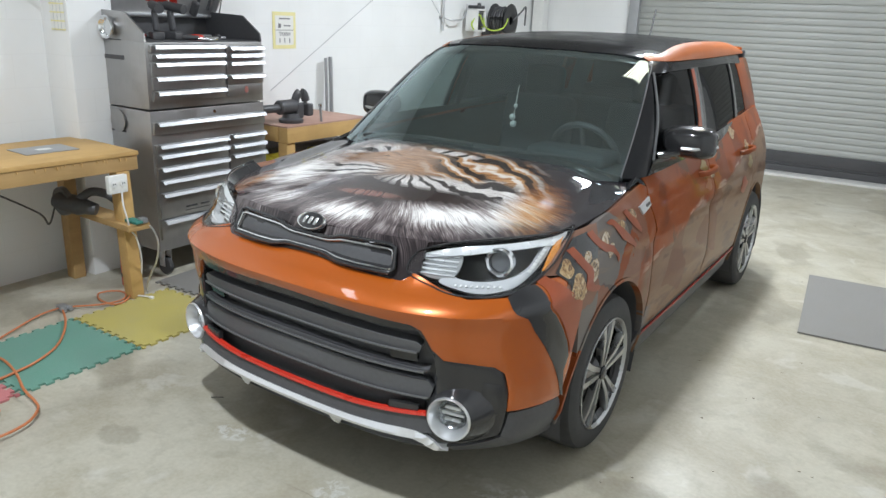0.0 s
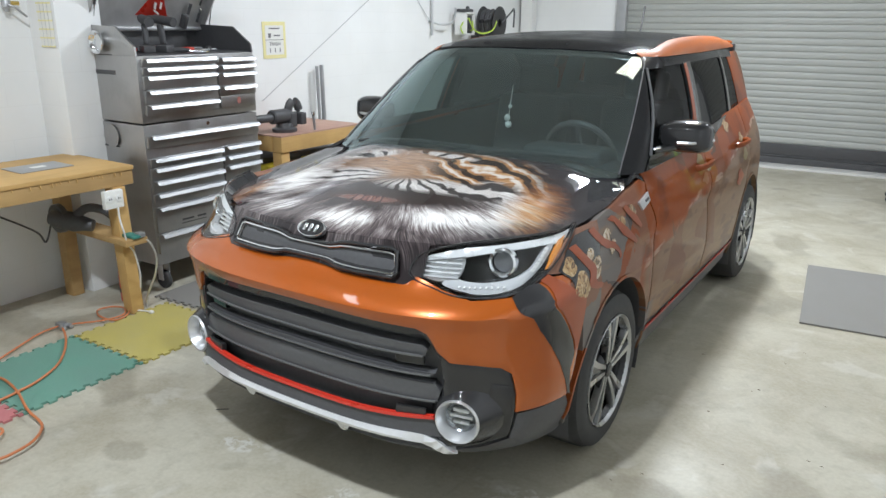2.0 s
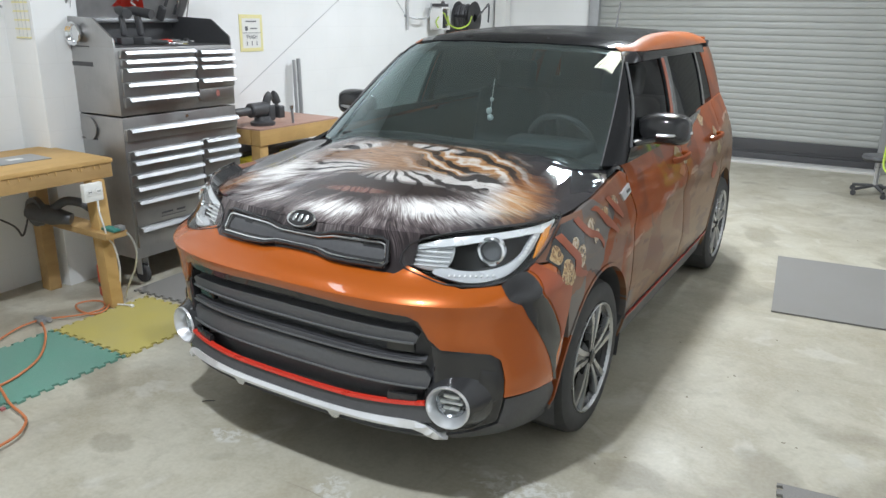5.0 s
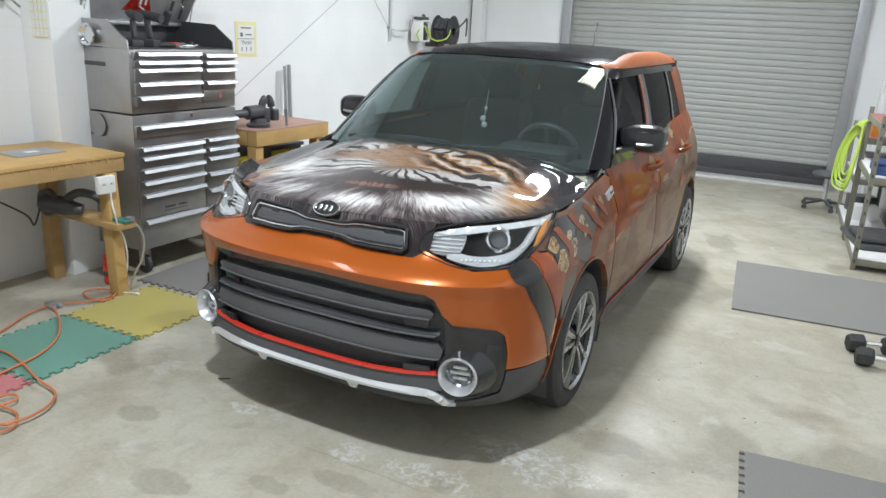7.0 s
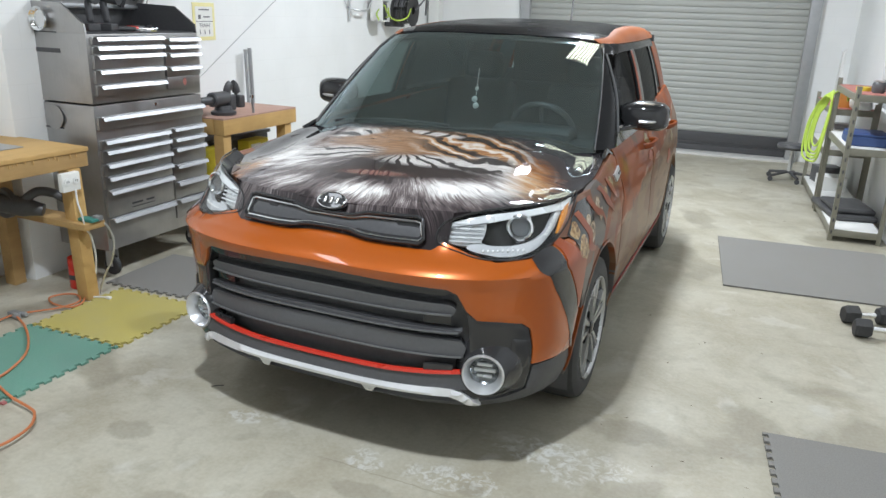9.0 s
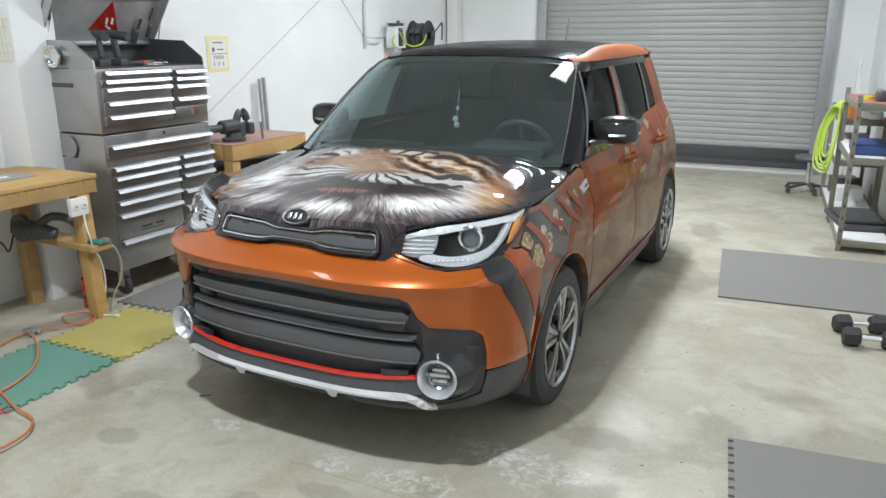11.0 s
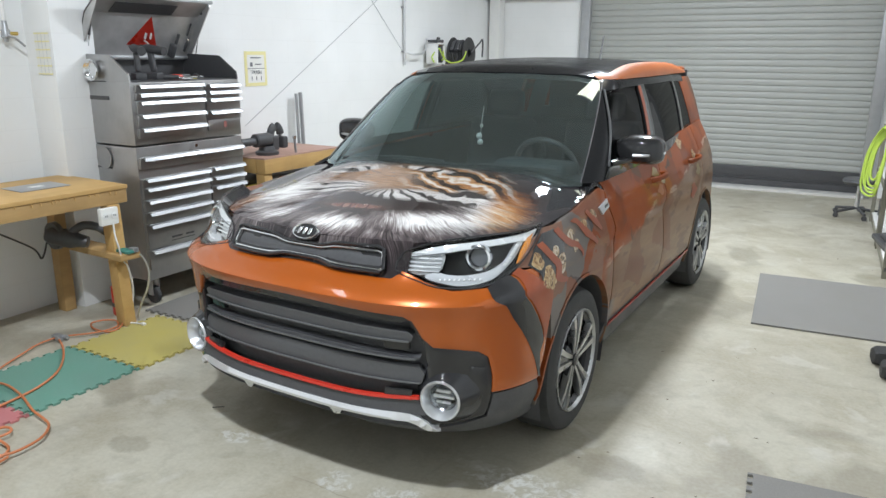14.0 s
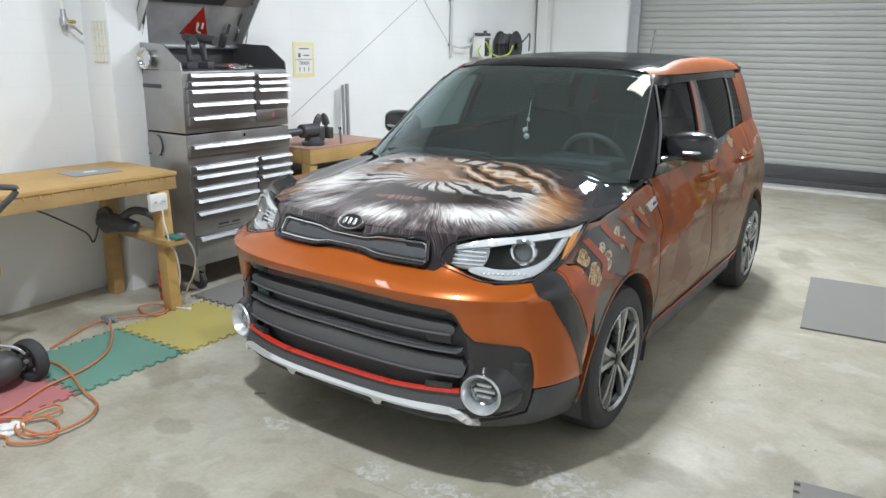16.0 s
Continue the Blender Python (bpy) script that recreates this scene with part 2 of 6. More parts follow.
    c = m.mix(m.calc("MULTIPLY", spot(.0, .345, .13, .030, 1.3, .5, .12), .6), c, m.mix(m.ramp(lock, (.42, 0), (.58, 1)), (.16, .055, .048), (.36, .20, .16)))
    # charcoal round the print
    edge = m.calc("MULTIPLY", m.calc("SUBTRACT", 1.0, spot(.0, .56, .70, .50, .62, .14)), m.ramp(y, (.16, 0), (.26, 1)))
    c = m.mix(edge, c, (.036, .033, .036))
    m.base(c, .5, 0, 1.0, .03, .0)
    return m.m


def side_wrap():
    """Printed film on the flanks: charcoal and rust scraps on the fender, orange above sand on the doors."""
    m = Mat("printed_side_film")
    x, y, z = m.axes()
    v = m.node("CombineXYZ", {0: y, 1: z, 2: 0.0}).outputs[0]
    warp = m.mix(.16, v, m.node("TexNoise", {"Vector": v, "Scale": 5.0, "Detail": 3.0}).outputs["Color"])
    vo = m.node("TexVoronoi", {"Vector": warp, "Scale": 5.4, "Randomness": 1.0})
    pick = m.node("SeparateXYZ", {0: vo.outputs["Color"]}).outputs[0]
    grain, n = m.noise(26, 4, .6), m.noise(2.1, 4)
    streak = m.noise(1, 4, .6, m.stretch((1, 3, 16), (.5, 0, 0)), .8)
    scraps = m.ramp(pick, (.0, (.13, .125, .125)), (.22, (.23, .095, .060)), (.44, (.085, .075, .075)), (.55, (.26, .062, .018)), (.73, (.24, .125, .085)), (.9, (.17, .155, .145)))
    scraps.node.color_ramp.interpolation = "CONSTANT"
    scraps = m.mix(m.ramp(streak, (.56, 0), (.70, .4)), scraps, (.36, .22, .12))
    oran = m.mix(n, (.23, .048, .010), (.33, .074, .013))
    rust = m.ramp(pick, (.0, (.25, .055, .012)), (.40, (.19, .043, .012)), (.62, (.13, .048, .020)), (.78, (.26, .060, .012)), (.9, (.085, .044, .030)))
    rust.node.color_ramp.interpolation = "CONSTANT"
    keep = m.ramp(m.noise(1.7, 3, .5, m.stretch((1, 1, 1), loc=(1.3, .4, .2))), (.53, 0), (.58, 1))
    doors = m.mix(keep, rust, oran)
    sand = m.mix(streak, (.16, .092, .054), (.29, .185, .115))
    sand = m.mix(m.ramp(m.noise(7, 3, .5, m.stretch((1, .6, 2.2))), (.56, 0), (.62, .6)), sand, (.11, .065, .045))
    sand = m.mix(m.ramp(pick, (.76, 0), (.78, .85)), sand, (.17, .080, .045))
    slant = m.calc("ADD", m.calc("ADD", z, m.calc("MULTIPLY", y, -.14)), m.calc("MULTIPLY", m.calc("SUBTRACT", n, .5), .16))
    low = m.ramp(m.calc("ADD", slant, m.calc("MULTIPLY", m.calc("SUBTRACT", streak, .5), .12)), (.545, 1), (.57, 0))
    torn = m.ramp(m.calc("ADD", slant, m.calc("MULTIPLY", m.calc("SUBTRACT", streak, .5), .12)), (.556, 0), (.562, 1), (.579, 1), (.589, 0))
    torn = m.calc("MULTIPLY", torn, m.ramp(m.noise(6, 2, .5), (.48, 0), (.60, .45)))
    doors = m.mix(m.calc("MULTIPLY", low, .95), doors, sand)
    doors = m.mix(torn, doors, (.60, .50, .40))
    back = m.ramp(m.calc("ADD", m.calc("MULTIPLY", y, .4), m.calc("MULTIPLY", m.calc("SUBTRACT", pick, .5), .10)), (.455, 0), (.49, 1))
    c = m.mix(back, scraps, doors)
    c = m.mix(.06, c, m.mix(grain, (.02, .015, .01), (.4, .22, .12)))
    m.base(c, .45, 0, .35, .03, .04)
    return m.m


def scrap_film(name, *shades):
    m = Mat(name)
    n = m.noise(30, 3, .5, None, 2.2)
    c = m.ramp(n, *zip((.38, .46, .54, .66), shades))
    return m.base(c, .40, 0, .4, .035).m


def glass(name, tint, low=.045, shine=(1, 1, 1), graze=.85):
    m = Mat(name)
    t = m.node("BsdfTransparent", {"Color": tint}).outputs[0]
    g = m.node("BsdfGlossy", {"Color": shine, "Roughness": .01}).outputs[0]
    f = m.calc("MULTIPLY_ADD", m.calc("POWER", m.node("LayerWeight", {"Blend": .5}).outputs["Facing"], 4.2), graze, low)
    s = m.node("MixShader", {0: f, 1: t, 2: g}).outputs[0]
    m.t.links.new(s, m.t.nodes["Material Output"].inputs["Surface"])
    return m.m


def glow(name, colour, strength):
    m = Mat(name)
    m.put(m.b.inputs["Emission Color"], colour)
    m.put(m.b.inputs["Emission Strength"], strength)
    return m.base(colour, .4).m


CONCRETE, BLOCK = concrete(), painted_block()
CEILING = plain("ceiling_panel", (.44, .445, .44), .7, grain=.08, scale=3)
DOOR_GREY = plain("painted_door_steel", (.40, .41, .385), .45, grain=.06, scale=6)
STEEL_GREY = plain("galvanised_steel", (.42, .43, .44), .4, .6, grain=.12, scale=14)
PINE = timber("pine_board", (.50, .30, .105), (.66, .43, .17))
PINE_OLD_SHADED = timber("worn_pine", (.36, .22, .09), (.55, .36, .15))
STEEL = brushed("brushed_chest_steel", (.50, .495, .49), .38)
LID_STEEL = plain("smudged_lid_steel", (.50, .495, .49), .42, .55, grain=.35, scale=7)
MACHINED = plain("machined_alloy", (.46, .465, .47), .3, 1.0, grain=.05)
CABLE_GREY = plain("cable_grey", (.42, .43, .44), .5)
PULL = plain("drawer_pull_aluminium", (.40, .41, .42), .45, .8, grain=.05)
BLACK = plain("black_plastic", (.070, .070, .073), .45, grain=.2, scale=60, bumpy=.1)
BLACK_GLOSS = car_paint("black_gloss", (.027, .027, .028), 0, .04, 1.0)
PILLAR = plain("pillar_black", (.022, .022, .023), .16, grain=.1)
PILLAR.node_tree.nodes["Principled BSDF"].inputs["Specular IOR Level"].default_value = .08
ROOF_BLACK = plain("roof_black", (.012, .012, .013), .22, grain=.1)
ROOF_BLACK.node_tree.nodes["Principled BSDF"].inputs["Specular IOR Level"].default_value = .04
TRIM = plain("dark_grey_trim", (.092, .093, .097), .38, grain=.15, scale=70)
RUBBER = plain("tyre_rubber", (.044, .044, .044), .75, grain=.25, scale=30, bumpy=.3)
CHROME = plain("chrome", (.86, .87, .88), .08, 1.0, grain=.02)
ORANGE = car_paint("orange_metallic", (.41, .090, .008), .20, .16, .9)
RED = plain("red_gloss", (.62, .035, .018), .3, coat=.5)
EDGE_GREY = plain("bar_edge_grey", (.15, .153, .157), .35, .3)
LAMP_SILVER = plain("lamp_silver", (.78, .79, .80), .25, .45, grain=.06)
LAMP_CHROME = plain("lamp_chrome", (.86, .87, .87), .30, .35, grain=.05)
LENS_GREY = plain("lamp_lens_grey", (.58, .59, .60), .25, .2, grain=.06)
REFLECTOR = plain("lamp_reflector", (.34, .35, .36), .18, .9)
SKID = plain("skid_plate_silver", (.76, .765, .775), .34, .5)
SILVER = plain("silver_trim", (.66, .67, .68), .32, .75)
HOOD_FILM, SIDE_FILM = hood_wrap(), side_wrap()
SCRAP = scrap_film("mottled_scrap_film", (.03, .025, .02), (.36, .22, .10), (.58, .47, .33), (.62, .56, .46))
ORANGE_FILM = plain("orange_film", (.44, .105, .010), .40, coat=.22, grain=.12, scale=14)
RUST = plain("rust_orange_film", (.31, .055, .008), .45, coat=.35, grain=.12, scale=14)
TAN_FILM = scrap_film("tan_film", (.09, .045, .018), (.34, .19, .07), (.46, .30, .13), (.58, .45, .26))
OLIVE_FILM = plain("olive_film", (.22, .15, .04), .45, coat=.35, grain=.3, scale=20)
RED_LINE = plain("dull_red_line", (.30, .020, .014), .4, coat=.4)
WINDSHIELD = glass("windshield_glass", (.58, .74, .73), .26, (.84, 1, 1.02))
TINTED = glass("tinted_side_glass", (.22, .25, .25), .03, (1, 1, 1), .12)
DARK_GLASS = glass("dark_rear_glass", (.025, .03, .03), .06, (1, 1, 1), .18)
CLEAR = glass("clear_lens", (.93, .95, .96), .04)
AMBER = plain("amber_reflector", (.75, .28, .03), .2, coat=1)
CABIN = plain("dark_cabin_cloth", (.050, .060, .063), .7, grain=.2)
CABIN_GREY = plain("cabin_grey", (.10, .10, .10), .6, grain=.1)
WHITE = plain("white_paint", (.80, .80, .78), .5, grain=.04)
PAPER = plain("paper", (.80, .80, .76), .8, grain=.03)
YELLOW = plain("yellow_board", (.78, .66, .06), .6)
LIME = plain("lime_hose", (.46, .62, .09), .45)
CORD = plain("orange_cord", (.56, .19, .075), .5)
REDTOP = plain("faded_red_sheet", (.38, .15, .125), .6, grain=.15, scale=9)
BENCH_PINK = plain("worn_pink_sheet", (.44, .27, .21), .6, grain=.18, scale=9)
OLIVE = plain("olive_grey_rack_steel", (.25, .24, .19), .45, .2, grain=.15, scale=12)
BLUE = plain("blue_plastic", (.04, .08, .22), .5)
FOAM_GREEN, FOAM_YELLOW = foam("green_foam", (.08, .27, .19)), foam("yellow_foam", (.46, .38, .055))
FOAM_RED, FOAM_GREY = foam("red_foam", (.48, .12, .12)), foam("grey_foam", (.175, .166, .146))
# ---- car body surfaces: front centre near the origin, nose to -y, left side at +x ----
def knots(*pts):
    """A smooth curve through (x, y) knots, without overshoot."""
    xs = [p[0] for p in pts]
    ys = [p[1] for p in pts]
    d = [(ys[i + 1] - ys[i]) / (xs[i + 1] - xs[i]) for i in range(len(xs) - 1)]
    m = [d[0]] + [0 if a * b <= 0 else 2 * a * b / (a + b) for a, b in zip(d, d[1:])] + [d[-1]]

    def at(x):
        if x <= xs[0]:
            return ys[0] + m[0] * (x - xs[0])
        if x >= xs[-1]:
            return ys[-1] + m[-1] * (x - xs[-1])
        i = max(k for k in range(len(xs) - 1) if xs[k] <= x)
        h = xs[i + 1] - xs[i]
        t = (x - xs[i]) / h
        return ((2 * t ** 3 - 3 * t * t + 1) * ys[i] + (t ** 3 - 2 * t * t + t) * h * m[i]
                + (3 * t * t - 2 * t ** 3) * ys[i + 1] + (t ** 3 - t * t) * h * m[i + 1])
    return at


half_width = knots((.15, .80), (.25, .85), (.40, .885), (.60, .897), (.80, .895), (.92, .88), (1.0, .858), (1.08, .825), (1.2, .765))
nose = knots((.15, .14), (.24, .01), (.285, -.075), (.32, -.102), (.40, -.085), (.55, -.075), (.68, -.086), (.76, -.100), (.798, -.113), (.806, -.1125), (.822, -.092), (.845, -.042), (.868, -.006), (.93, .028), (1.0, .062), (1.1, .2))
CORNER, POWER = .72, 3.1
TAIL = 4.05


def section(u, z):
    """A point of the lower body: u runs round the contour at height z, 0 at the nose, pi/2 where the corner ends, then metres along the side."""
    w, f = half_width(z), nose(z)
    s, a = (1, u) if u >= 0 else (-1, -u)
    if a < math.pi / 2:
        c, k = max(math.cos(a), 0), max(math.sin(a), 0)
        x, y = w * k ** (2 / POWER), f + CORNER * (1 - c ** (2 / POWER))
    else:
        y = f + CORNER + (a - math.pi / 2)
        x = w - .03 * max(0, y - 2.6) ** 2
        if y > TAIL - .35:
            e = min(1, (y - TAIL + .35) / .35)
            x = x * (1 - e ** 3 * .25)
    return Vector((s * x, y, z))


def ux(x, z):
    """The contour's u at a given x of the nose."""
    a = math.asin(min(1, (abs(x) / half_width(z))) ** (POWER / 2))
    return a if x >= 0 else -a


def uy(y, z):
    """The contour's u at a given y of the left side."""
    k = (y - nose(z)) / CORNER
    return math.acos((1 - k) ** (POWER / 2)) if 0 <= k < 1 else math.pi / 2 + (k - 1) * CORNER


glass_width = knots((1.0, .84), (1.1, .826), (1.25, .790), (1.4, .743), (1.52, .694), (1.6, .634))
glass_front = knots((1.0, .835), (1.1, .972), (1.25, 1.175), (1.4, 1.378), (1.52, 1.545), (1.6, 1.715))
GCORNER, GPOWER = .30, 2.6


def cabin(u, z):
    """A point of the greenhouse, in the same way."""
    w, f = glass_width(z), glass_front(z)
    s, a = (1, u) if u >= 0 else (-1, -u)
    if a < math.pi / 2:
        x, y = w * max(math.sin(a), 0) ** (2 / GPOWER), f + GCORNER * (1 - max(math.cos(a), 0) ** (2 / GPOWER))
    else:
        y = f + GCORNER + (a - math.pi / 2)
        x = w - .05 * max(0, y - 2.4) ** 1.5 - .03 * min(1, max(0, (y - 1.9) / 1.4))
    return Vector((s * x, y, z))


def gx(x, z):
    a = math.asin(min(1, (abs(x) / glass_width(z))) ** (GPOWER / 2))
    return a if x >= 0 else -a


def gy(y, z):
    k = (y - glass_front(z)) / GCORNER
    return math.acos((1 - k) ** (GPOWER / 2)) if 0 <= k < 1 else math.pi / 2 + (k - 1) * GCORNER


hood_line = knots((-.05, .93), (.05, .99), (.2, 1.022), (.5, 1.068), (.8, 1.112), (1.15, 1.161))
roof_line = knots((1.42, 1.54), (1.68, 1.592), (1.87, 1.631), (2.6, 1.668), (3.4, 1.652), (4.0, 1.595))


def hood(x, y):
    """The hood: a crowned sheet with a soft shoulder on each side."""
    a = abs(x)
    a = min(a, .66) + .04 * math.tanh(max(0, a - .66) / .04)
    k = min(1, max(0, (a - .46) / .34))
    f = min(1, max(0, (y - .28) / .36))
    return Vector((x, y, hood_line(y) - .03 * (a / .8) ** 2 - (.018 + .042 * f * f * (3 - 2 * f)) * k * k * (3 - 2 * k)))


def roof(x, y):
    a = abs(x) / .67
    return Vector((x, y, roof_line(y) - .03 * a ** 2 - .042 * a ** 8))


# ---- building helpers ----
from mathutils.geometry import delaunay_2d_cdt


def part(name, bm, material, parent=None, label="", smooth=True):
    """Links a bmesh as one mesh object under a thing or a part."""
    me = bpy.data.meshes.new(name)
    bm.to_mesh(me)
    bm.free()
    me.materials.append(material)
    if smooth:
        me.shade_smooth()
        me.set_sharp_from_angle(angle=radians(38))
    ob = new(name, me)
    if parent is not None:
        ob.parent = parent
    return tagged(ob, label)


def again(ob, m, parent=None):
    """Another object on the same mesh."""
    o = new(ob.name.split(".")[0], ob.data)
    o.matrix_basis = m
    o.parent = parent if parent is not None else ob.parent
    if "label" in ob:
        o["label"] = ob["label"]
    return o


def thing(name, label, category, m=None, group="", kind=""):
    ob = new(name)
    ob.empty_display_size = .1
    if m is not None:
        ob.matrix_basis = m
    return tagged(ob, label, category, group, kind)


def box(sx, sy, sz, at=(0, 0, 0), bev=.004, bm=None, rot=None, seg=2):
    """A box with softened edges; at: the middle of its underside."""
    tmp = bmesh.new()
    bmesh.ops.create_cube(tmp, size=1)
    bmesh.ops.scale(tmp, vec=(sx, sy, sz), verts=tmp.verts)
    if bev:
        bmesh.ops.bevel(tmp, geom=tmp.edges[:], offset=min(bev, .45 * min(sx, sy, sz)), segments=seg, affect="EDGES", profile=.6)
    bmesh.ops.translate(tmp, vec=(0, 0, sz / 2), verts=tmp.verts)
    m = Matrix.Translation(at) @ (rot or Matrix())
    bmesh.ops.transform(tmp, matrix=m, verts=tmp.verts)
    return join(bm, tmp)


def join(bm, tmp):
    if bm is None:
        return tmp
    me = bpy.data.meshes.new("tmp")
    tmp.to_mesh(me)
    tmp.free()
    bm.from_mesh(me)
    bpy.data.meshes.remove(me)
    return bm


def lathe(profile, steps=32, axis="Z", bm=None, m=None, caps=False):
    """Turns a profile of (radius, height) round an axis."""
    tmp = bmesh.new()
    rings = []
    for r, h in profile:
        ring = []
        for i in range(steps):
            a = 2 * math.pi * i / steps
            p = (r * math.cos(a), r * math.sin(a), h)
            if axis == "X":
                p = (h, p[0], p[1])
            elif axis == "Y":
                p = (p[0], h, p[1])
            ring.append(tmp.verts.new(p))
        rings.append(ring)
    for a, b in zip(rings, rings[1:]):
        for i in range(steps):
            j = (i + 1) % steps
            tmp.faces.new((a[i], a[j], b[j], b[i]))
    for ring in (rings[0], rings[-1]) if caps else ():
        tmp.faces.new(ring)
    bmesh.ops.remove_doubles(tmp, verts=tmp.verts, dist=1e-6)
    bmesh.ops.recalc_face_normals(tmp, faces=tmp.faces)
    if m is not None:
        bmesh.ops.transform(tmp, matrix=m, verts=tmp.verts)
    return join(bm, tmp)


def smooth_line(pts, per=6):
    """Catmull-Rom points along a line of control points."""
    p = [Vector(q) for q in pts]
    out = []
    for i in range(len(p) - 1):
        a, b, c, d = p[max(i - 1, 0)], p[i], p[i + 1], p[min(i + 2, len(p) - 1)]
        for k in range(per):
            t = k / per
            out.append(.5 * (2 * b + (c - a) * t + (2 * a - 5 * b + 4 * c - d) * t * t + (3 * b - a - 3 * c + d) * t ** 3))
    return out + [p[-1]]


def tube(pts, r, sides=8, bm=None, closed=False, flat=1.0):
    """A round bar along a line; flat squashes it upwards."""
    tmp = bmesh.new()
    pts = [Vector(p) for p in pts]
    n = len(pts)
    rings = []
    up = Vector((0, 0, 1))
    for i, p in enumerate(pts):
        d = (pts[(i + 1) % n] - pts[i - 1]) if closed else (pts[min(i + 1, n - 1)] - pts[max(i - 1, 0)])
        d.normalize()
        side = d.cross(up)
        if side.length < .05:
            side = d.cross(Vector((0, 1, 0)))
        side.normalize()
        top = side.cross(d)
        rings.append([tmp.verts.new(p + side * r * math.cos(2 * math.pi * k / sides) + top * flat * r * math.sin(2 * math.pi * k / sides)) for k in range(sides)])
    for i in range(n if closed else n - 1):
        a, b = rings[i], rings[(i + 1) % n]
        for k in range(sides):
            j = (k + 1) % sides
            tmp.faces.new((a[k], a[j], b[j], b[k]))
    if not closed:
        tmp.faces.new(rings[0])
        tmp.faces.new(rings[-1])
    bmesh.ops.recalc_face_normals(tmp, faces=tmp.faces)
    return join(bm, tmp)


def inside(p, poly):
    c, n = False, len(poly)
    for i in range(n):
        (x0, y0), (x1, y1) = poly[i], poly[i - 1]
        if (y0 > p[1]) != (y1 > p[1]) and p[0] < (x1 - x0) * (p[1] - y0) / (y1 - y0) + x0:
            c = not c
    return c


def sheet(outline, place, step=.04, thick=.02, off=0.0, soft=.003, bm=None, flip=False):
    """A panel that follows place(u, v) inside an outline of (u, v), with a turned edge of its own thickness."""
    ring = []
    for i, a in enumerate(outline):
        b = outline[(i + 1) % len(outline)]
        k = max(1, int(math.ceil(math.hypot(b[0] - a[0], b[1] - a[1]) / step)))
        ring += [(a[0] + (b[0] - a[0]) * j / k, a[1] + (b[1] - a[1]) * j / k) for j in range(k)]
    us, vs = [p[0] for p in ring], [p[1] for p in ring]
    arr = np.array(ring)
    pts = list(ring)
    nu, nv = int((max(us) - min(us)) / step) + 1, int((max(vs) - min(vs)) / step) + 1
    for i in range(nu + 1):
        for j in range(nv + 1):
            q = (min(us) + (i + .5 * (j % 2)) * step, min(vs) + j * step)
            if inside(q, ring) and np.hypot(*(arr - q).T).min() > .55 * step:
                pts.append(q)
    n = len(ring)
    co, _, faces, orig, _, _ = delaunay_2d_cdt([Vector(p) for p in pts], [(i, (i + 1) % n) for i in range(n)], [], 1, 1e-6)
    tmp = bmesh.new()
    edge = set()
    for k, o in enumerate(orig):
        if any(i < n for i in o):
            edge.add(k)
    e, verts, norms = 1e-3, [], []
    for k, q in enumerate(co):
        p = place(q[0], q[1])
        nn = (place(q[0] + e, q[1]) - place(q[0] - e, q[1])).cross(place(q[0], q[1] + e) - place(q[0], q[1] - e))
        nn.normalize()
        if flip:
            nn.negate()
        norms.append(nn)
        verts.append(tmp.verts.new(p + nn * (off - (soft if k in edge else 0))))
    for f in faces:
        a, b, c = (verts[i] for i in f)
        way = (b.co - a.co).cross(c.co - a.co).dot(norms[f[0]])
        try:
            tmp.faces.new((a, b, c) if way > 0 else (a, c, b))
        except ValueError:
            pass
    if thick:
        rim = [ed for ed in tmp.edges if len(ed.link_faces) == 1]
        low = {}
        for ed in rim:
            for v in ed.verts:
                if v not in low:
                    low[v] = (tmp.verts.new(v.co), tmp.verts.new(v.co - norms[v.index if v.index >= 0 else 0] * thick))
        tmp.verts.index_update()
        where = {v: k for k, v in enumerate(verts)}
        for v, (t, d) in low.items():
            d.co = v.co - norms[where[v]] * thick
        for ed in rim:
            a, b = ed.verts
            fa = ed.link_faces[0]
            lo = [l for l in fa.loops if l.edge == ed][0]
            a, b = lo.vert, lo.link_loop_next.vert
            tmp.faces.new((low[b][0], low[a][0], low[a][1], low[b][1]))
    return join(bm, tmp)


def mirrored(bm):
    """The same panel on the other side of the car."""
    out = bm.copy()
    bmesh.ops.scale(out, vec=(-1, 1, 1), verts=out.verts)
    bmesh.ops.reverse_faces(out, faces=out.faces)
    return out


def pair(name, bm, material, parent, label=""):
    """A part on the left of the car and its twin on the right."""
    other = mirrored(bm)
    return part(name, bm, material, parent, label), part(name, other, material, parent, label)


# ---- the workshop ----
LEFT, RIGHT, BACK, FRONT = -2.80, 2.75, 8.10, -4.6
DOOR0, DOOR1, DOOR_TOP = -1.37, 2.26, 3.6


def room_part(name, bm, material, label, kind="structure", smooth=True):
    ob = part(name, bm, material, None, label, smooth)
    ob.matrix_basis = ROOM
    return tagged(ob, kind=kind)


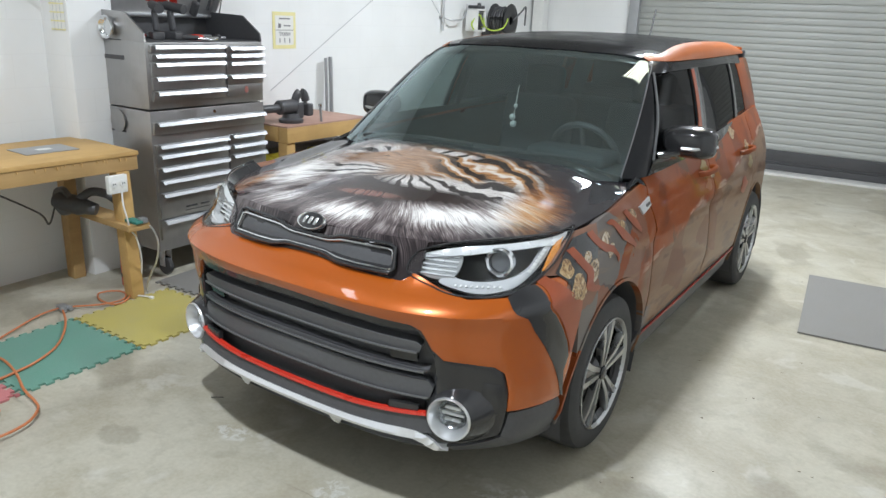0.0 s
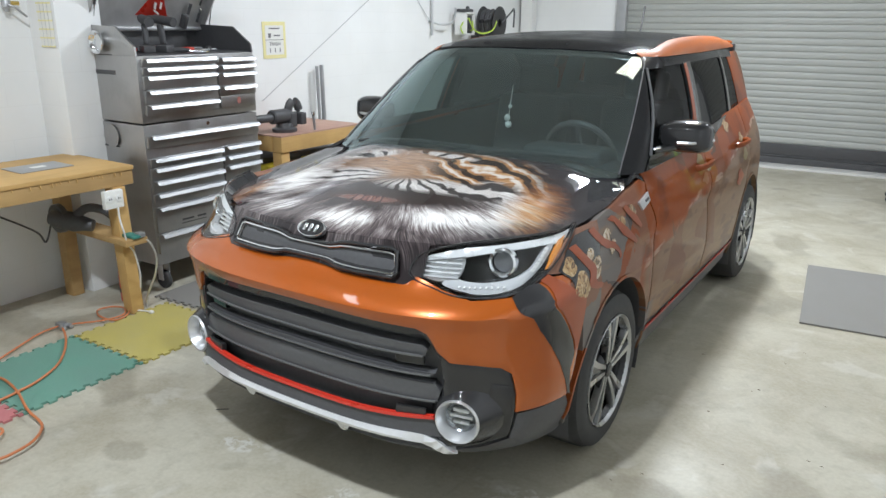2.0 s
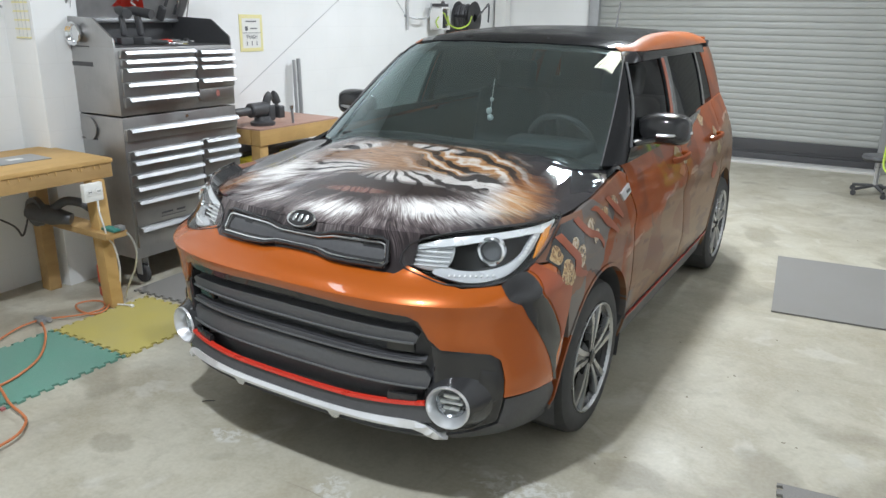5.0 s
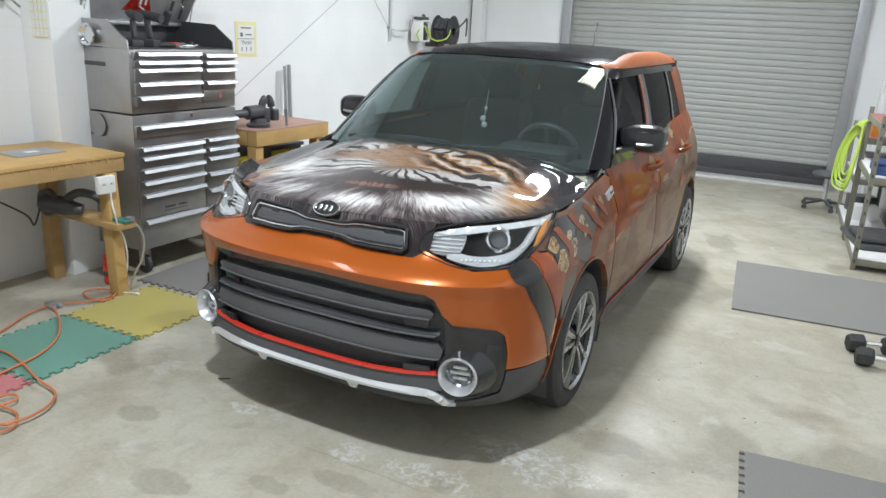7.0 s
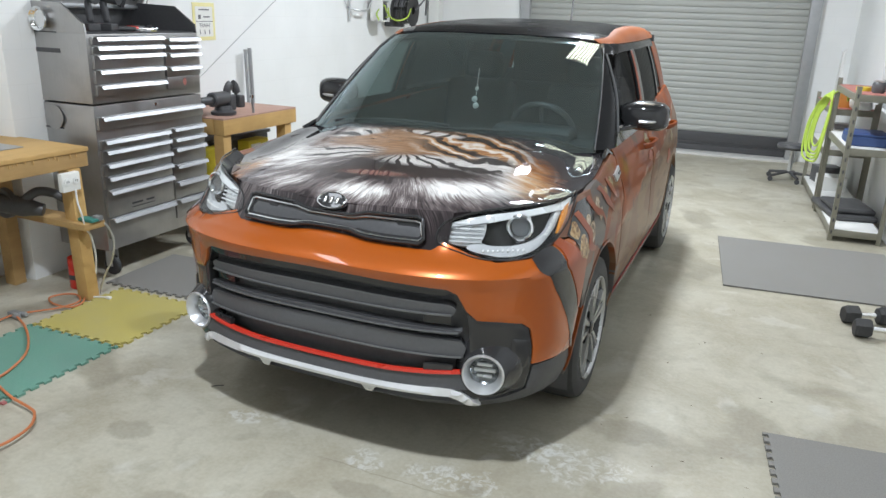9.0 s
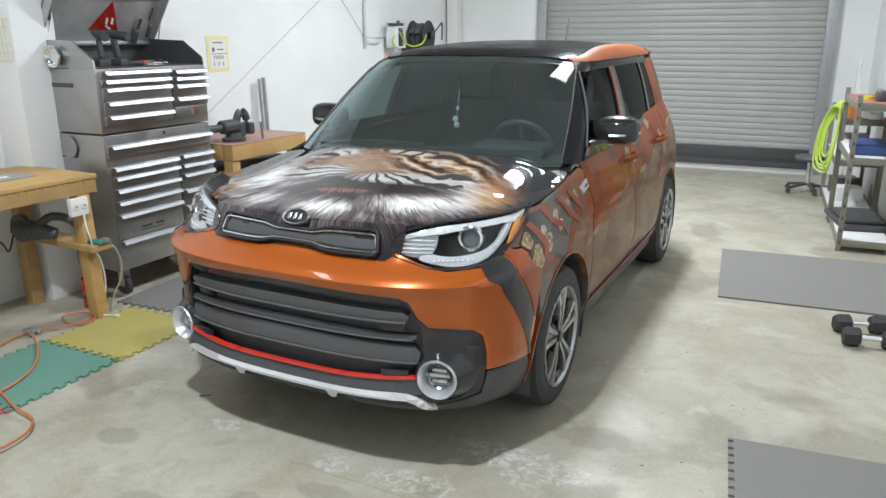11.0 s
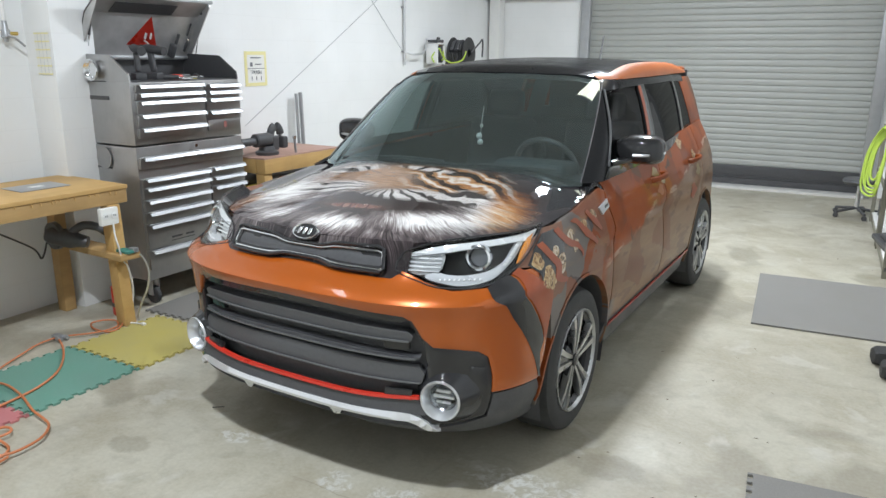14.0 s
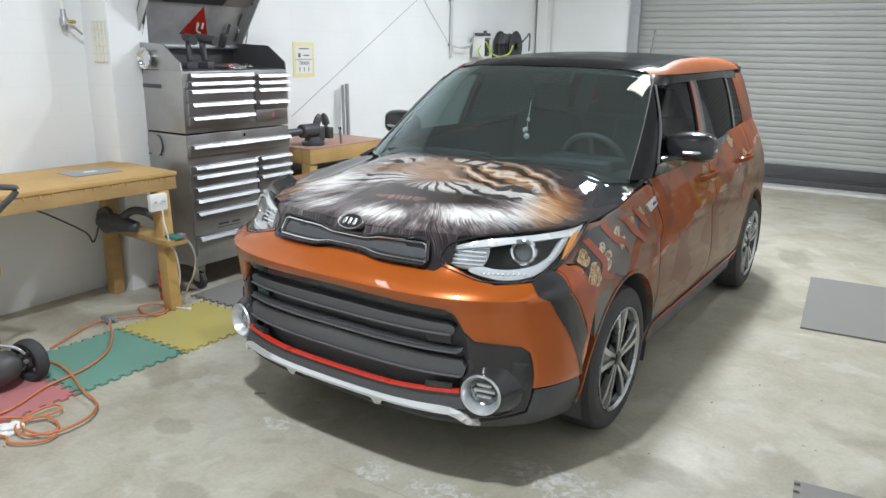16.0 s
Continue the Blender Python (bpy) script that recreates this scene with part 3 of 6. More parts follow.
def room():
    room_part("floor", box(RIGHT - LEFT + .4, BACK - FRONT + .4, .2, ((LEFT + RIGHT) / 2, (BACK + FRONT) / 2, -.2), 0), CONCRETE, "stained sealed concrete floor")
    room_part("ceiling", box(RIGHT - LEFT + .4, BACK - FRONT + .4, .15, ((LEFT + RIGHT) / 2, (BACK + FRONT) / 2, CEIL), 0), CEILING, "pale ceiling panels")
    room_part("wall_west", box(.2, BACK - FRONT + .4, CEIL, (LEFT - .1, (BACK + FRONT) / 2, 0), 0), BLOCK, "white painted block wall")
    east = bmesh.new()
    w0, w1, z0, z1 = 3.6, 5.9, .95, 1.93
    box(.2, w0 - FRONT, CEIL, (RIGHT + .1, (w0 + FRONT) / 2, 0), 0, east)
    box(.2, BACK - w1, CEIL, (RIGHT + .1, (w1 + BACK) / 2, 0), 0, east)
    box(.2, w1 - w0, z0, (RIGHT + .1, (w1 + w0) / 2, 0), 0, east)
    box(.2, w1 - w0, CEIL - z1, (RIGHT + .1, (w1 + w0) / 2, z1), 0, east)
    room_part("wall_east", east, BLOCK, "white painted block wall with a window")
    win = room_part("window_1", box(.02, w1 - w0, z1 - z0, (RIGHT + .13, (w1 + w0) / 2, z0), 0), plain("night_glass", (.05, .065, .07), .08), "dark window onto the night")
    fr = bmesh.new()
    for y in (w0 + .03, (w0 + w1) / 2, w1 - .03):
        box(.06, .06, z1 - z0, (RIGHT + .08, y, z0), .004, fr)
    for z in (z0, z1 - .06):
        box(.055, w1 - w0 - .12, .06, (RIGHT + .08, (w0 + w1) / 2, z), .004, fr)
    part("window_frame", fr, STEEL_GREY, win)
    room_part("wall_south", box(RIGHT - LEFT + .4, .2, CEIL, ((LEFT + RIGHT) / 2, FRONT - .1, 0), 0), BLOCK, "white painted block wall")
    north = bmesh.new()
    box(DOOR0 - LEFT, .2, CEIL, ((LEFT + DOOR0) / 2, BACK + .1, 0), 0, north)
    box(RIGHT - DOOR1, .2, CEIL, ((DOOR1 + RIGHT) / 2, BACK + .1, 0), 0, north)
    box(DOOR1 - DOOR0, .2, CEIL - DOOR_TOP, ((DOOR1 + DOOR0) / 2, BACK + .1, DOOR_TOP), 0, north)
    room_part("wall_north", north, BLOCK, "white painted wall round the roll-up door")
    # roll-up door
    d = room_part("door_1", box(DOOR1 - DOOR0, .02, DOOR_TOP, ((DOOR0 + DOOR1) / 2, BACK + .13, 0), 0), STEEL_GREY, "closed grey roll-up steel door")
    pitch = .080
    prof = [(-.004, .0), (.004, .002), (.008, .008), (.011, .022), (.012, .040), (.011, .058), (.008, .072), (.004, .078), (-.004, .080)]
    slat = bmesh.new()
    ends = []
    for x in (DOOR0 + .02, DOOR1 - .02):
        ends.append([slat.verts.new((x, -y, z)) for y, z in prof])
    for k in range(len(prof) - 1):
        slat.faces.new((ends[0][k], ends[1][k], ends[1][k + 1], ends[0][k + 1]))
    first = part("slat", slat, DOOR_GREY, d)
    first.matrix_basis = pose(0, BACK + .10, .275)
    for i in range(1, 42):
        again(first, pose(0, BACK + .10, .275 + i * pitch), d)
    bar = bmesh.new()
    box(DOOR1 - DOOR0 - .04, .05, .134, ((DOOR0 + DOOR1) / 2, BACK + .09, .142), .006, bar)
    box(DOOR1 - DOOR0 - .04, .06, .022, ((DOOR0 + DOOR1) / 2, BACK + .085, .118), .004, bar)
    part("bottom_bar", bar, BLACK, d, "black rubber-faced bottom bar")
    part("bottom_seal", box(DOOR1 - DOOR0 - .04, .05, .085, ((DOOR0 + DOOR1) / 2, BACK + .08, .028), .01), BLACK, d)
    for x in (DOOR0, DOOR1):
        part("guide_rail", box(.13, .10, DOOR_TOP + .1, (x, BACK - .05, 0), .006), STEEL_GREY, d, "steel guide rail")
        for z in (.5, 1.2, 1.9):
            part("rail_bolt", lathe([(.012, 0), (.012, -.01), (0, -.012)], 10, "Y", None, Matrix.Translation((x + .03, BACK - .10, z))), STEEL_GREY, d)
    room_part("threshold", box(DOOR1 - DOOR0, .30, .03, ((DOOR0 + DOOR1) / 2, BACK - .05, 0), .006), plain("worn_threshold_steel", (.74, .73, .70), .4, .2, grain=.15, scale=9), "pale worn metal threshold")
    # frame steel of the building
    st = STEEL_GREY
    room_part("column", box(.16, .18, CEIL, (LEFT + .12, BACK - .12, 0), .006), WHITE, "white steel corner column")
    room_part("purlin", box(.10, BACK - 2.2, .16, (LEFT + .05, (BACK + 2) / 2, 2.46), .006), st, "grey wall purlin")
    room_part("purlin", box(DOOR0 - LEFT - .35, .08, .14, ((LEFT + DOOR0) / 2 + .06, BACK - .05, 2.44), .006), st, "grey wall purlin")
    room_part("pilaster", box(.26, .30, CEIL, (LEFT + .13, .963, 0), .004), BLOCK, "white painted pilaster")
    for x, y, w, wide, long in LAMPS:
        lamp = room_part("ceiling_light", box(wide + .06, long + .06, .08, (x, y, CEIL - .19), .01), WHITE, "white ceiling light housing, some on added fill")
        part("hanger", tube([(x, y, CEIL - .11), (x, y, CEIL)], .012, 8), STEEL_GREY, lamp)
    # Made-up panel whose glowing strips only serve the windshield reflection.
    x, y = STRIPE_GLOW
    lamp = room_part("ceiling_light", box(.62, 1.74, .06, (x, y, CEIL - .10), .01), WHITE, "glowing striped panel added for the windshield reflection")
    for i in range(7):
        part("lit_strip", box(.050, 1.66, .012, (x - .252 + .084 * i, y, CEIL - .118), .002), GLOW, lamp)


GLOW = glow("lit_strip", (1, .93, .76), 4.2)
room()


# ---- the car ----
def arc(cy, cz, r, a0, a1, n=14):
    """Points (y, z) of a wheel arch."""
    return [(cy + r * math.cos(radians(a0 + (a1 - a0) * i / n)), cz + r * math.sin(radians(a0 + (a1 - a0) * i / n))) for i in range(n + 1)]


def nose_line(pts):
    return [(ux(x, z), z) for x, z in pts]


def side_line(pts):
    return [(uy(y, z), z) for y, z in pts]


def both(pts):
    """A half outline of the nose from the middle outwards and back, closed over the middle."""
    return nose_line(pts) + [(-u, z) for u, z in reversed(nose_line(pts))]


def soft(pts, per=4):
    """A closed outline of (u, z) rounded through its points."""
    n = len(pts)
    out = []
    for i in range(n):
        a, b, c, d = (Vector(pts[(i + k) % n]) for k in (-1, 0, 1, 2))
        for k in range(per):
            t = k / per
            q = .5 * (2 * b + (c - a) * t + (2 * a - 5 * b + 4 * c - d) * t * t + (3 * b - a - 3 * c + d) * t ** 3)
            out.append((q.x, q.y))
    return out


HUB_F, HUB_R, HUB_Z = .84, 3.41, .335


def wheel(car, y, side):
    hub = Matrix.Translation((side * .875, y, HUB_Z)) @ (Matrix.Rotation(math.pi, 4, "Z") if side < 0 else Matrix())
    if "wheel" in MADE:
        w = again(MADE["wheel"], hub, car)
        for o in MADE["wheel"].children:
            again(o, o.matrix_basis.copy(), w)
        return w
    w = part("wheel", lathe([(.20, -.19), (.235, -.18), (.222, -.15), (.215, -.05), (.228, -.012), (.238, -.004), (.240, .004), (.232, .006), (.226, -.004), (.205, -.02)], 48, "X"), BLACK_GLOSS, car, "two-tone alloy wheel")
    w.matrix_basis = hub
    MADE["wheel"] = w
    part("tyre", lathe([(.232, -.205), (.262, -.222), (.300, -.220), (.322, -.208), (.334, -.18), (.336, -.11), (.334, -.035), (.322, -.006), (.300, .006), (.268, .010), (.242, .004), (.236, -.004), (.225, -.03), (.225, -.18)], 56, "X"), RUBBER, w, "black tyre")
    part("rim_lip", lathe([(.226, -.004), (.231, .008), (.235, .011), (.239, .009), (.241, -.004)], 56, "X"), MACHINED, w)
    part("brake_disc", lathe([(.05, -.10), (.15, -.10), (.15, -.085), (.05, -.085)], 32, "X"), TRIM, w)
    part("wheel_well_shade", lathe([(.0, -.16), (.21, -.16), (.21, -.155), (.0, -.155)], 24, "X"), BLACK, w)
    part("hub_cap", lathe([(.0, .006), (.022, .006), (.030, .001), (.032, -.02)], 24, "X"), BLACK_GLOSS, w)
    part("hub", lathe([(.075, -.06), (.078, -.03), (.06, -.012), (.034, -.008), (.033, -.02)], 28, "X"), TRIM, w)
    spoke = bmesh.new()
    for s in (-1, 1):
        prof = [(.030, .012, -.004), (.10, .020, .002), (.17, .032, .005), (.215, .045, .004), (.232, .050, .002)]
        rows = []
        for r, t, h in prof:
            wdt = .009 + .010 * (r / .23)
            rows.append([spoke.verts.new(c) for c in ((h - .03, s * (t - wdt) , r), (h, s * (t - wdt * .75), r), (h, s * (t + wdt * .75), r), (h - .03, s * (t + wdt), r))])
        for a, b in zip(rows, rows[1:]):
            for k in range(3):
                spoke.faces.new((a[k], a[k + 1], b[k + 1], b[k]))
    bmesh.ops.recalc_face_normals(spoke, faces=spoke.faces)
    first = part("spoke", spoke, MACHINED, w, "machined double spoke")
    dark = bmesh.new()
    box(.03, .06, .20, (-.022, 0, .03), .006, dark)
    well = part("spoke_pocket", dark, BLACK_GLOSS, w)
    for i in range(1, 5):
        r = Matrix.Rotation(2 * math.pi * i / 5, 4, "X")
        again(first, r, w)
        again(well, r, w)
    return w


MADE = {}


def headlight(car):
    edge = soft(nose_line([(.430, .905), (.440, .945), (.475, .975), (.58, 1.006), (.70, 1.022)]) + side_line([(.42, 1.028), (.505, 1.036), (.44, .995), (.36, .94), (.275, .893)]) + nose_line([(.775, .860), (.70, .849), (.60, .853), (.52, .868), (.455, .885)]))
    mid = (sum(p[0] for p in edge) / len(edge), sum(p[1] for p in edge) / len(edge))

    def shrink(k):
        return [(mid[0] + (u - mid[0]) * k, mid[1] + (v - mid[1]) * k) for u, v in edge]
    shells = pair("headlight", sheet(edge, section, .035, -.09, -.095), BLACK_GLOSS, car, "headlight with projector and chrome bezel")
    rim = [section(u, v) for u, v in edge]
    for s, shell in zip((1, -1), shells):
        def put(name, bm, material, label=""):
            if s < 0:
                bm = mirrored(bm)
            return part(name, bm, material, shell, label)
        put("seal", tube([p + Vector((0, .001, 0)) for p in rim], .0032, 6, closed=True), BLACK_GLOSS)
        put("chrome_brow", sheet(soft(nose_line([(.462, .952), (.50, .972), (.60, .998), (.72, 1.012)]) + side_line([(.42, 1.020), (.475, 1.024), (.415, .992)]) + nose_line([(.79, .994), (.69, .986), (.61, .970), (.52, .950)])), section, .02, .012, -.012), LAMP_CHROME)
        put("chrome_bezel", sheet(soft(nose_line([(.458, .905), (.465, .940), (.50, .958), (.59, .972), (.598, .93), (.585, .905), (.53, .892)])), section, .02, .02, -.030), LAMP_SILVER)
        for i in range(5):
            z = .901 + .0145 * i
            put("bezel_fin", sheet(nose_line([(.462 + .004 * i, z), (.592, z), (.592, z + .005), (.462 + .004 * i, z + .005)]), section, .03, .016, -.010, .002), LAMP_CHROME if i % 2 else LAMP_SILVER)
        put("lamp_brow_fin", sheet(nose_line([(.48, .946), (.60, .966), (.60, .970), (.48, .950)]), section, .02, .008, -.008, .001), EDGE_GREY)
        put("light_strip", sheet(soft(nose_line([(.545, .884), (.62, .868), (.70, .864), (.765, .874)]) + side_line([(.262, .905), (.325, .948), (.375, .990), (.345, .990)]) + nose_line([(.79, .935), (.755, .905), (.69, .893), (.62, .895), (.575, .905)])), section, .016, .02, -.016), LENS_GREY, "pale daytime light strip")
        for i in range(9):
            x = .60 + .016 * i
            put("light_dot", sheet(nose_line([(x, .876), (x + .006, .876), (x + .006, .881), (x, .881)]), section, .02, .004, -.011, .001), WHITE)
        put("side_reflector", sheet(side_line([(.345, .955), (.40, 1.0), (.44, 1.012), (.40, .975), (.31, .915)]), section, .02, .01, -.008), AMBER, "amber side reflector")
        for i in range(7):
            k = i / 6
            put("light_dot", sheet(side_line([(.262 + .075 * k, .914 + .060 * k), (.272 + .075 * k, .922 + .060 * k), (.262 + .075 * k, .926 + .060 * k), (.254 + .075 * k, .918 + .060 * k)]), section, .02, .006, -.010, .001), WHITE)
        c = Vector((.694, .208, .943))
        turn = Matrix.Translation(c) @ Vector((.18, -1, .12)).to_track_quat("Z", "Y").to_matrix().to_4x4()
        put("projector_ring", lathe([(.036, -.02), (.037, .004), (.043, .010), (.050, .006), (.052, -.02)], 32, "Z", None, turn), CHROME)
        put("projector_lens", lathe([(0, .014), (.012, .012), (.022, .006), (.030, -.004), (.033, -.015)], 28, "Z", None, turn), CLEAR)
        put("projector_bulb", lathe([(0, -.012), (.033, -.012), (.034, -.03)], 24, "Z", None, turn), TRIM)
        cover = put("lens_cover", sheet(shrink(.985), section, .035, .004, .001), CLEAR, "clear lens cover")
        cover.visible_shadow = False


def car_front(car):
    part("bumper_cover", sheet(both([(0, .884), (.17, .870), (.42, .868), (.46, .895), (.556, .866), (.66, .845), (.76, .85), (.825, .888)])[:8]
         + side_line([(.40, .885), (.475, .70), (.445, .60), (.43, .50), (.40, .42)])
         + nose_line([(.795, .435), (.797, .50), (.785, .585), (.76, .612), (.70, .625), (.62, .633), (.585, .67), (.555, .735), (.52, .752), (.34, .758), (0, .765)])
         + [(-u, z) for u, z in reversed(nose_line([(.795, .435), (.797, .50), (.785, .585), (.76, .612), (.70, .625), (.62, .633), (.585, .67), (.555, .735), (.52, .752), (.34, .758)]))]
         + [(-u, z) for u, z in reversed(side_line([(.40, .885), (.475, .70), (.445, .60), (.43, .50), (.40, .42)]))]
         + [(-u, z) for u, z in reversed(nose_line([(.17, .870), (.42, .868), (.46, .895), (.556, .866), (.66, .845), (.76, .85), (.825, .888)]))],
         section, .02, .03), ORANGE, car, "orange metallic bumper cover")
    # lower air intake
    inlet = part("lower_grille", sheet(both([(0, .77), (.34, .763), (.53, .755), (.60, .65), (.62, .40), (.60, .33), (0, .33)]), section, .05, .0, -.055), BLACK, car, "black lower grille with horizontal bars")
    for z, h, w in ((.645, .050, .55), (.574, .020, .572), (.480, .074, .588)):
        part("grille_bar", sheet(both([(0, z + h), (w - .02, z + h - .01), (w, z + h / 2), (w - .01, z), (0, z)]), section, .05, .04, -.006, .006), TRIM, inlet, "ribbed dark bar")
        part("bar_edge", sheet(both([(0, z + .006), (w - .015, z + .007), (w - .015, z + .001), (0, z)]), section, .05, .006, .001, .001), EDGE_GREY, inlet)
    for s in (-1, 1):
        part("sensor_cover", sheet([(u * s, z) for u, z in nose_line([(.44, .452), (.545, .452), (.545, .425), (.44, .425)])], section, .04, .02, .004), BLACK_GLOSS, inlet)
        part("sensor_cover", sheet([(u * s, z) for u, z in nose_line([(.43, .632), (.53, .634), (.53, .604), (.43, .602)])], section, .04, .02, -.02), BLACK_GLOSS, inlet)
    part("intake_frame", sheet(both([(0, .766), (.34, .759), (.525, .753), (.54, .735), (.50, .722), (.34, .728), (0, .735)]), section, .04, .03, -.004, .005), BLACK_GLOSS, inlet)
    corner = sheet(nose_line([(.555, .735), (.585, .672), (.62, .635), (.70, .627), (.76, .614), (.787, .585), (.80, .50), (.797, .43), (.785, .34), (.62, .31), (.575, .36), (.60, .50), (.59, .64), (.53, .745)]), section, .018, .04, -.006, .006)
    eye, axis = Vector((.656, -.004, .429)), Vector((.20, -1, .02)).normalized()
    bmesh.ops.delete(corner, geom=[v for v in corner.verts if ((v.co - eye) - axis * (v.co - eye).dot(axis)).length < .072], context="VERTS")
    pair("bumper_corner", corner, BLACK_GLOSS, car, "gloss black fog lamp surround")
    notch = sheet(nose_line([(.735, .555), (.78, .54), (.785, .44), (.745, .40), (.725, .45)]), section, .02, .006, .002, .004)
    pair("air_slot", notch, BLACK_GLOSS, car)
    lip = part("skid_plate", sheet(both([(0, .356), (.30, .358), (.50, .364), (.545, .362), (.58, .352), (.61, .332), (.632, .308), (.645, .296), (.625, .288), (.602, .300), (.575, .322), (.54, .334), (.30, .332), (0, .331)]), section, .018, .04, .012, .006), SKID, car, "silver front skid plate")
    for x in (-.24, .233):
        part("skid_tab", sheet(nose_line([(x - .030, .330), (x + .030, .330), (x + .012, .305), (x - .012, .305)]), section, .03, .03, .008, .006), SILVER, lip)
    part("red_accent", sheet(both([(0, .415), (.30, .418), (.57, .435), (.575, .424), (.30, .406), (0, .403)]), section, .04, .02, .014, .004), RED, car, "bright red accent line")
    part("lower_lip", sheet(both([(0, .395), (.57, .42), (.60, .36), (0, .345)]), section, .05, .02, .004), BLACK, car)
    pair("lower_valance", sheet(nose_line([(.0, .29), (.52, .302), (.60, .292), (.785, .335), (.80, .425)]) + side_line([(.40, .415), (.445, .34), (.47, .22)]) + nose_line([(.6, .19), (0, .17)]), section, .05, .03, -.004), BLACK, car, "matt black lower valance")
    # fog lamps
    for s in (1, -1):
        m = Matrix.Translation((s * .656, -.004, .429)) @ Vector((s * .20, -1, .02)).to_track_quat("Z", "Y").to_matrix().to_4x4()
        pod = part("fog_lamp", lathe([(.078, -.10), (.080, -.02), (.0795, .001), (.077, .005), (.072, .003), (.064, -.014), (.056, -.034), (.055, -.05)], 40, "Z", None, m), SILVER, car, "round fog lamp in a satin silver ring")
        part("reflector", lathe([(0, -.066), (.03, -.061), (.045, -.052), (.055, -.040)], 32, "Z", None, m), REFLECTOR, pod)
        for k in (-.026, 0, .026):
            part("lamp_bar", box(.082 if not k else .058, .011, .012, m @ Vector((0, k * .85, -.052)), .003, None, m.to_3x3().to_4x4()), LAMP_SILVER, pod)
        part("lamp_lens", lathe([(0, -.028), (.03, -.030), (.056, -.036)], 32, "Z", None, m), CLEAR, pod).visible_shadow = False
        part("pod_shroud", lathe([(.079, -.003), (.084, -.008), (.092, -.022), (.106, -.045), (.125, -.075), (.135, -.10)], 40, "Z", None, m), BLACK_GLOSS, pod)
    # upper grille
    top = [(0, .945), (.075, .945), (.10, .947), (.125, .953), (.15, .960), (.175, .963), (.25, .966), (.355, .969), (.376, .962)]
    low = [(.394, .897), (.382, .880), (.25, .878), (.175, .880), (.15, .883), (.125, .889), (.10, .894), (.075, .8955), (0, .8955)]
    g = part("upper_grille", sheet(both(top + low), section, .025, .03, .004, .004), BLACK_GLOSS, car, "gloss black pinched upper grille")
    loop = [section(u, z) + Vector((0, -.014, .006)) for u, z in both(top + low)]
    part("grille_frame", tube(loop, .0075, 8, closed=True), BLACK_GLOSS, g)
    inner = [section(u * .975, .918 + (z - .918) * .72) + Vector((0, -.011, .004)) for u, z in both(top + low)]
    part("grille_chrome", tube(inner, .0045, 6, closed=True), CHROME, g)
    part("grille_mesh", sheet([(u * .95, .918 + (z - .918) * .55) for u, z in both(top + low)], section, .02, .004, .006), BLACK, g)
    # badge: a plain oval with bars
    m = Matrix.Translation((0, .035, .992)) @ Vector((0, -1, .95)).to_track_quat("Z", "Y").to_matrix().to_4x4()
    oval = m @ Matrix.Diagonal((1, .56, 1, 1))
    b = part("badge", lathe([(0, .004), (.055, .003), (.062, -.002), (.063, -.012)], 36, "Z", None, oval), BLACK_GLOSS, car, "black oval badge with silver rim")
    part("badge_rim", lathe([(.056, .002), (.059, .007), (.063, .006), (.065, .0), (.063, -.008)], 36, "Z", None, oval), CHROME, b)
    for k in (-.026, 0, .026):
        part("badge_bar", box(.014, .030, .003, m @ Vector((k, 0, .004)), .001, None, m.to_3x3().to_4x4()), CHROME, b)
    # hood and cowl
    part("hood", sheet([(x, .05 + .05 * (x / .45) ** 2) for x in (-.46, -.3, -.15, 0, .15, .3, .46)] + [(.61, .20), (.72, .36), (.80, .55), (.828, .80), (.815, 1.02), (.775, 1.12), (.45, 1.03), (0, 1.0), (-.45, 1.03), (-.775, 1.12), (-.815, 1.02), (-.828, .80), (-.80, .55), (-.72, .36), (-.61, .20)], hood, .04, .025, .0, .004), HOOD_FILM, car, "hood wrapped in printed fur-like film in cream, orange and charcoal")
    part("hood_lip", sheet(both([(0, .992), (.30, .995), (.475, 1.0), (.475, .865), (.30, .865), (0, .875)]), section, .03, .02, -.003, .0), HOOD_FILM, car)
    part("cowl", sheet([(-.77, 1.12), (-.45, 1.035), (0, 1.005), (.45, 1.035), (.77, 1.12), (.72, 1.22), (.45, 1.13), (0, 1.09), (-.45, 1.13), (-.72, 1.22)], hood, .05, .02, -.012), PILLAR, car, "black plastic cowl")
    for x0, x1 in ((-.62, .02), (-.02, .62)):
        arm = [(x0 if x0 < -.3 else x0 + .1, 1.07, 1.125), (x0 + .12, 1.085, 1.14), ((x0 + x1) / 2 + .05, 1.09, 1.155), (x1, 1.10 + .06 * abs(x1), 1.15)]
        part("wiper", tube(smooth_line(arm, 5), .008, 6), RUBBER, car)
    # fenders with printed film
    f = side_line([(.505, 1.020), (.64, 1.018), (.80, 1.036), (1.05, 1.066), (1.17, 1.080), (1.225, 1.06), (1.235, .80), (1.24, .45)]) \
        + side_line(arc(HUB_F, HUB_Z, .408, 12, 150, 18)) + side_line([(.47, .70), (.405, .885), (.30, .90), (.34, .935), (.425, .99)])
    pair("front_fender", sheet(f, section, .04, .03), SIDE_FILM, car, "front fender in printed rust and orange film")
    stripe = side_line([(.155, .848), (.215, .872), (.258, .878), (.276, .820), (.298, .776), (.355, .705), (.395, .640), (.412, .585), (.392, .530), (.402, .46), (.415, .42), (.396, .43), (.365, .50), (.318, .585), (.268, .660), (.215, .730), (.178, .785)])
    pair("stripe", sheet(stripe, section, .014, .001, .0025, .0005), BLACK_GLOSS, car, "black printed stripe")
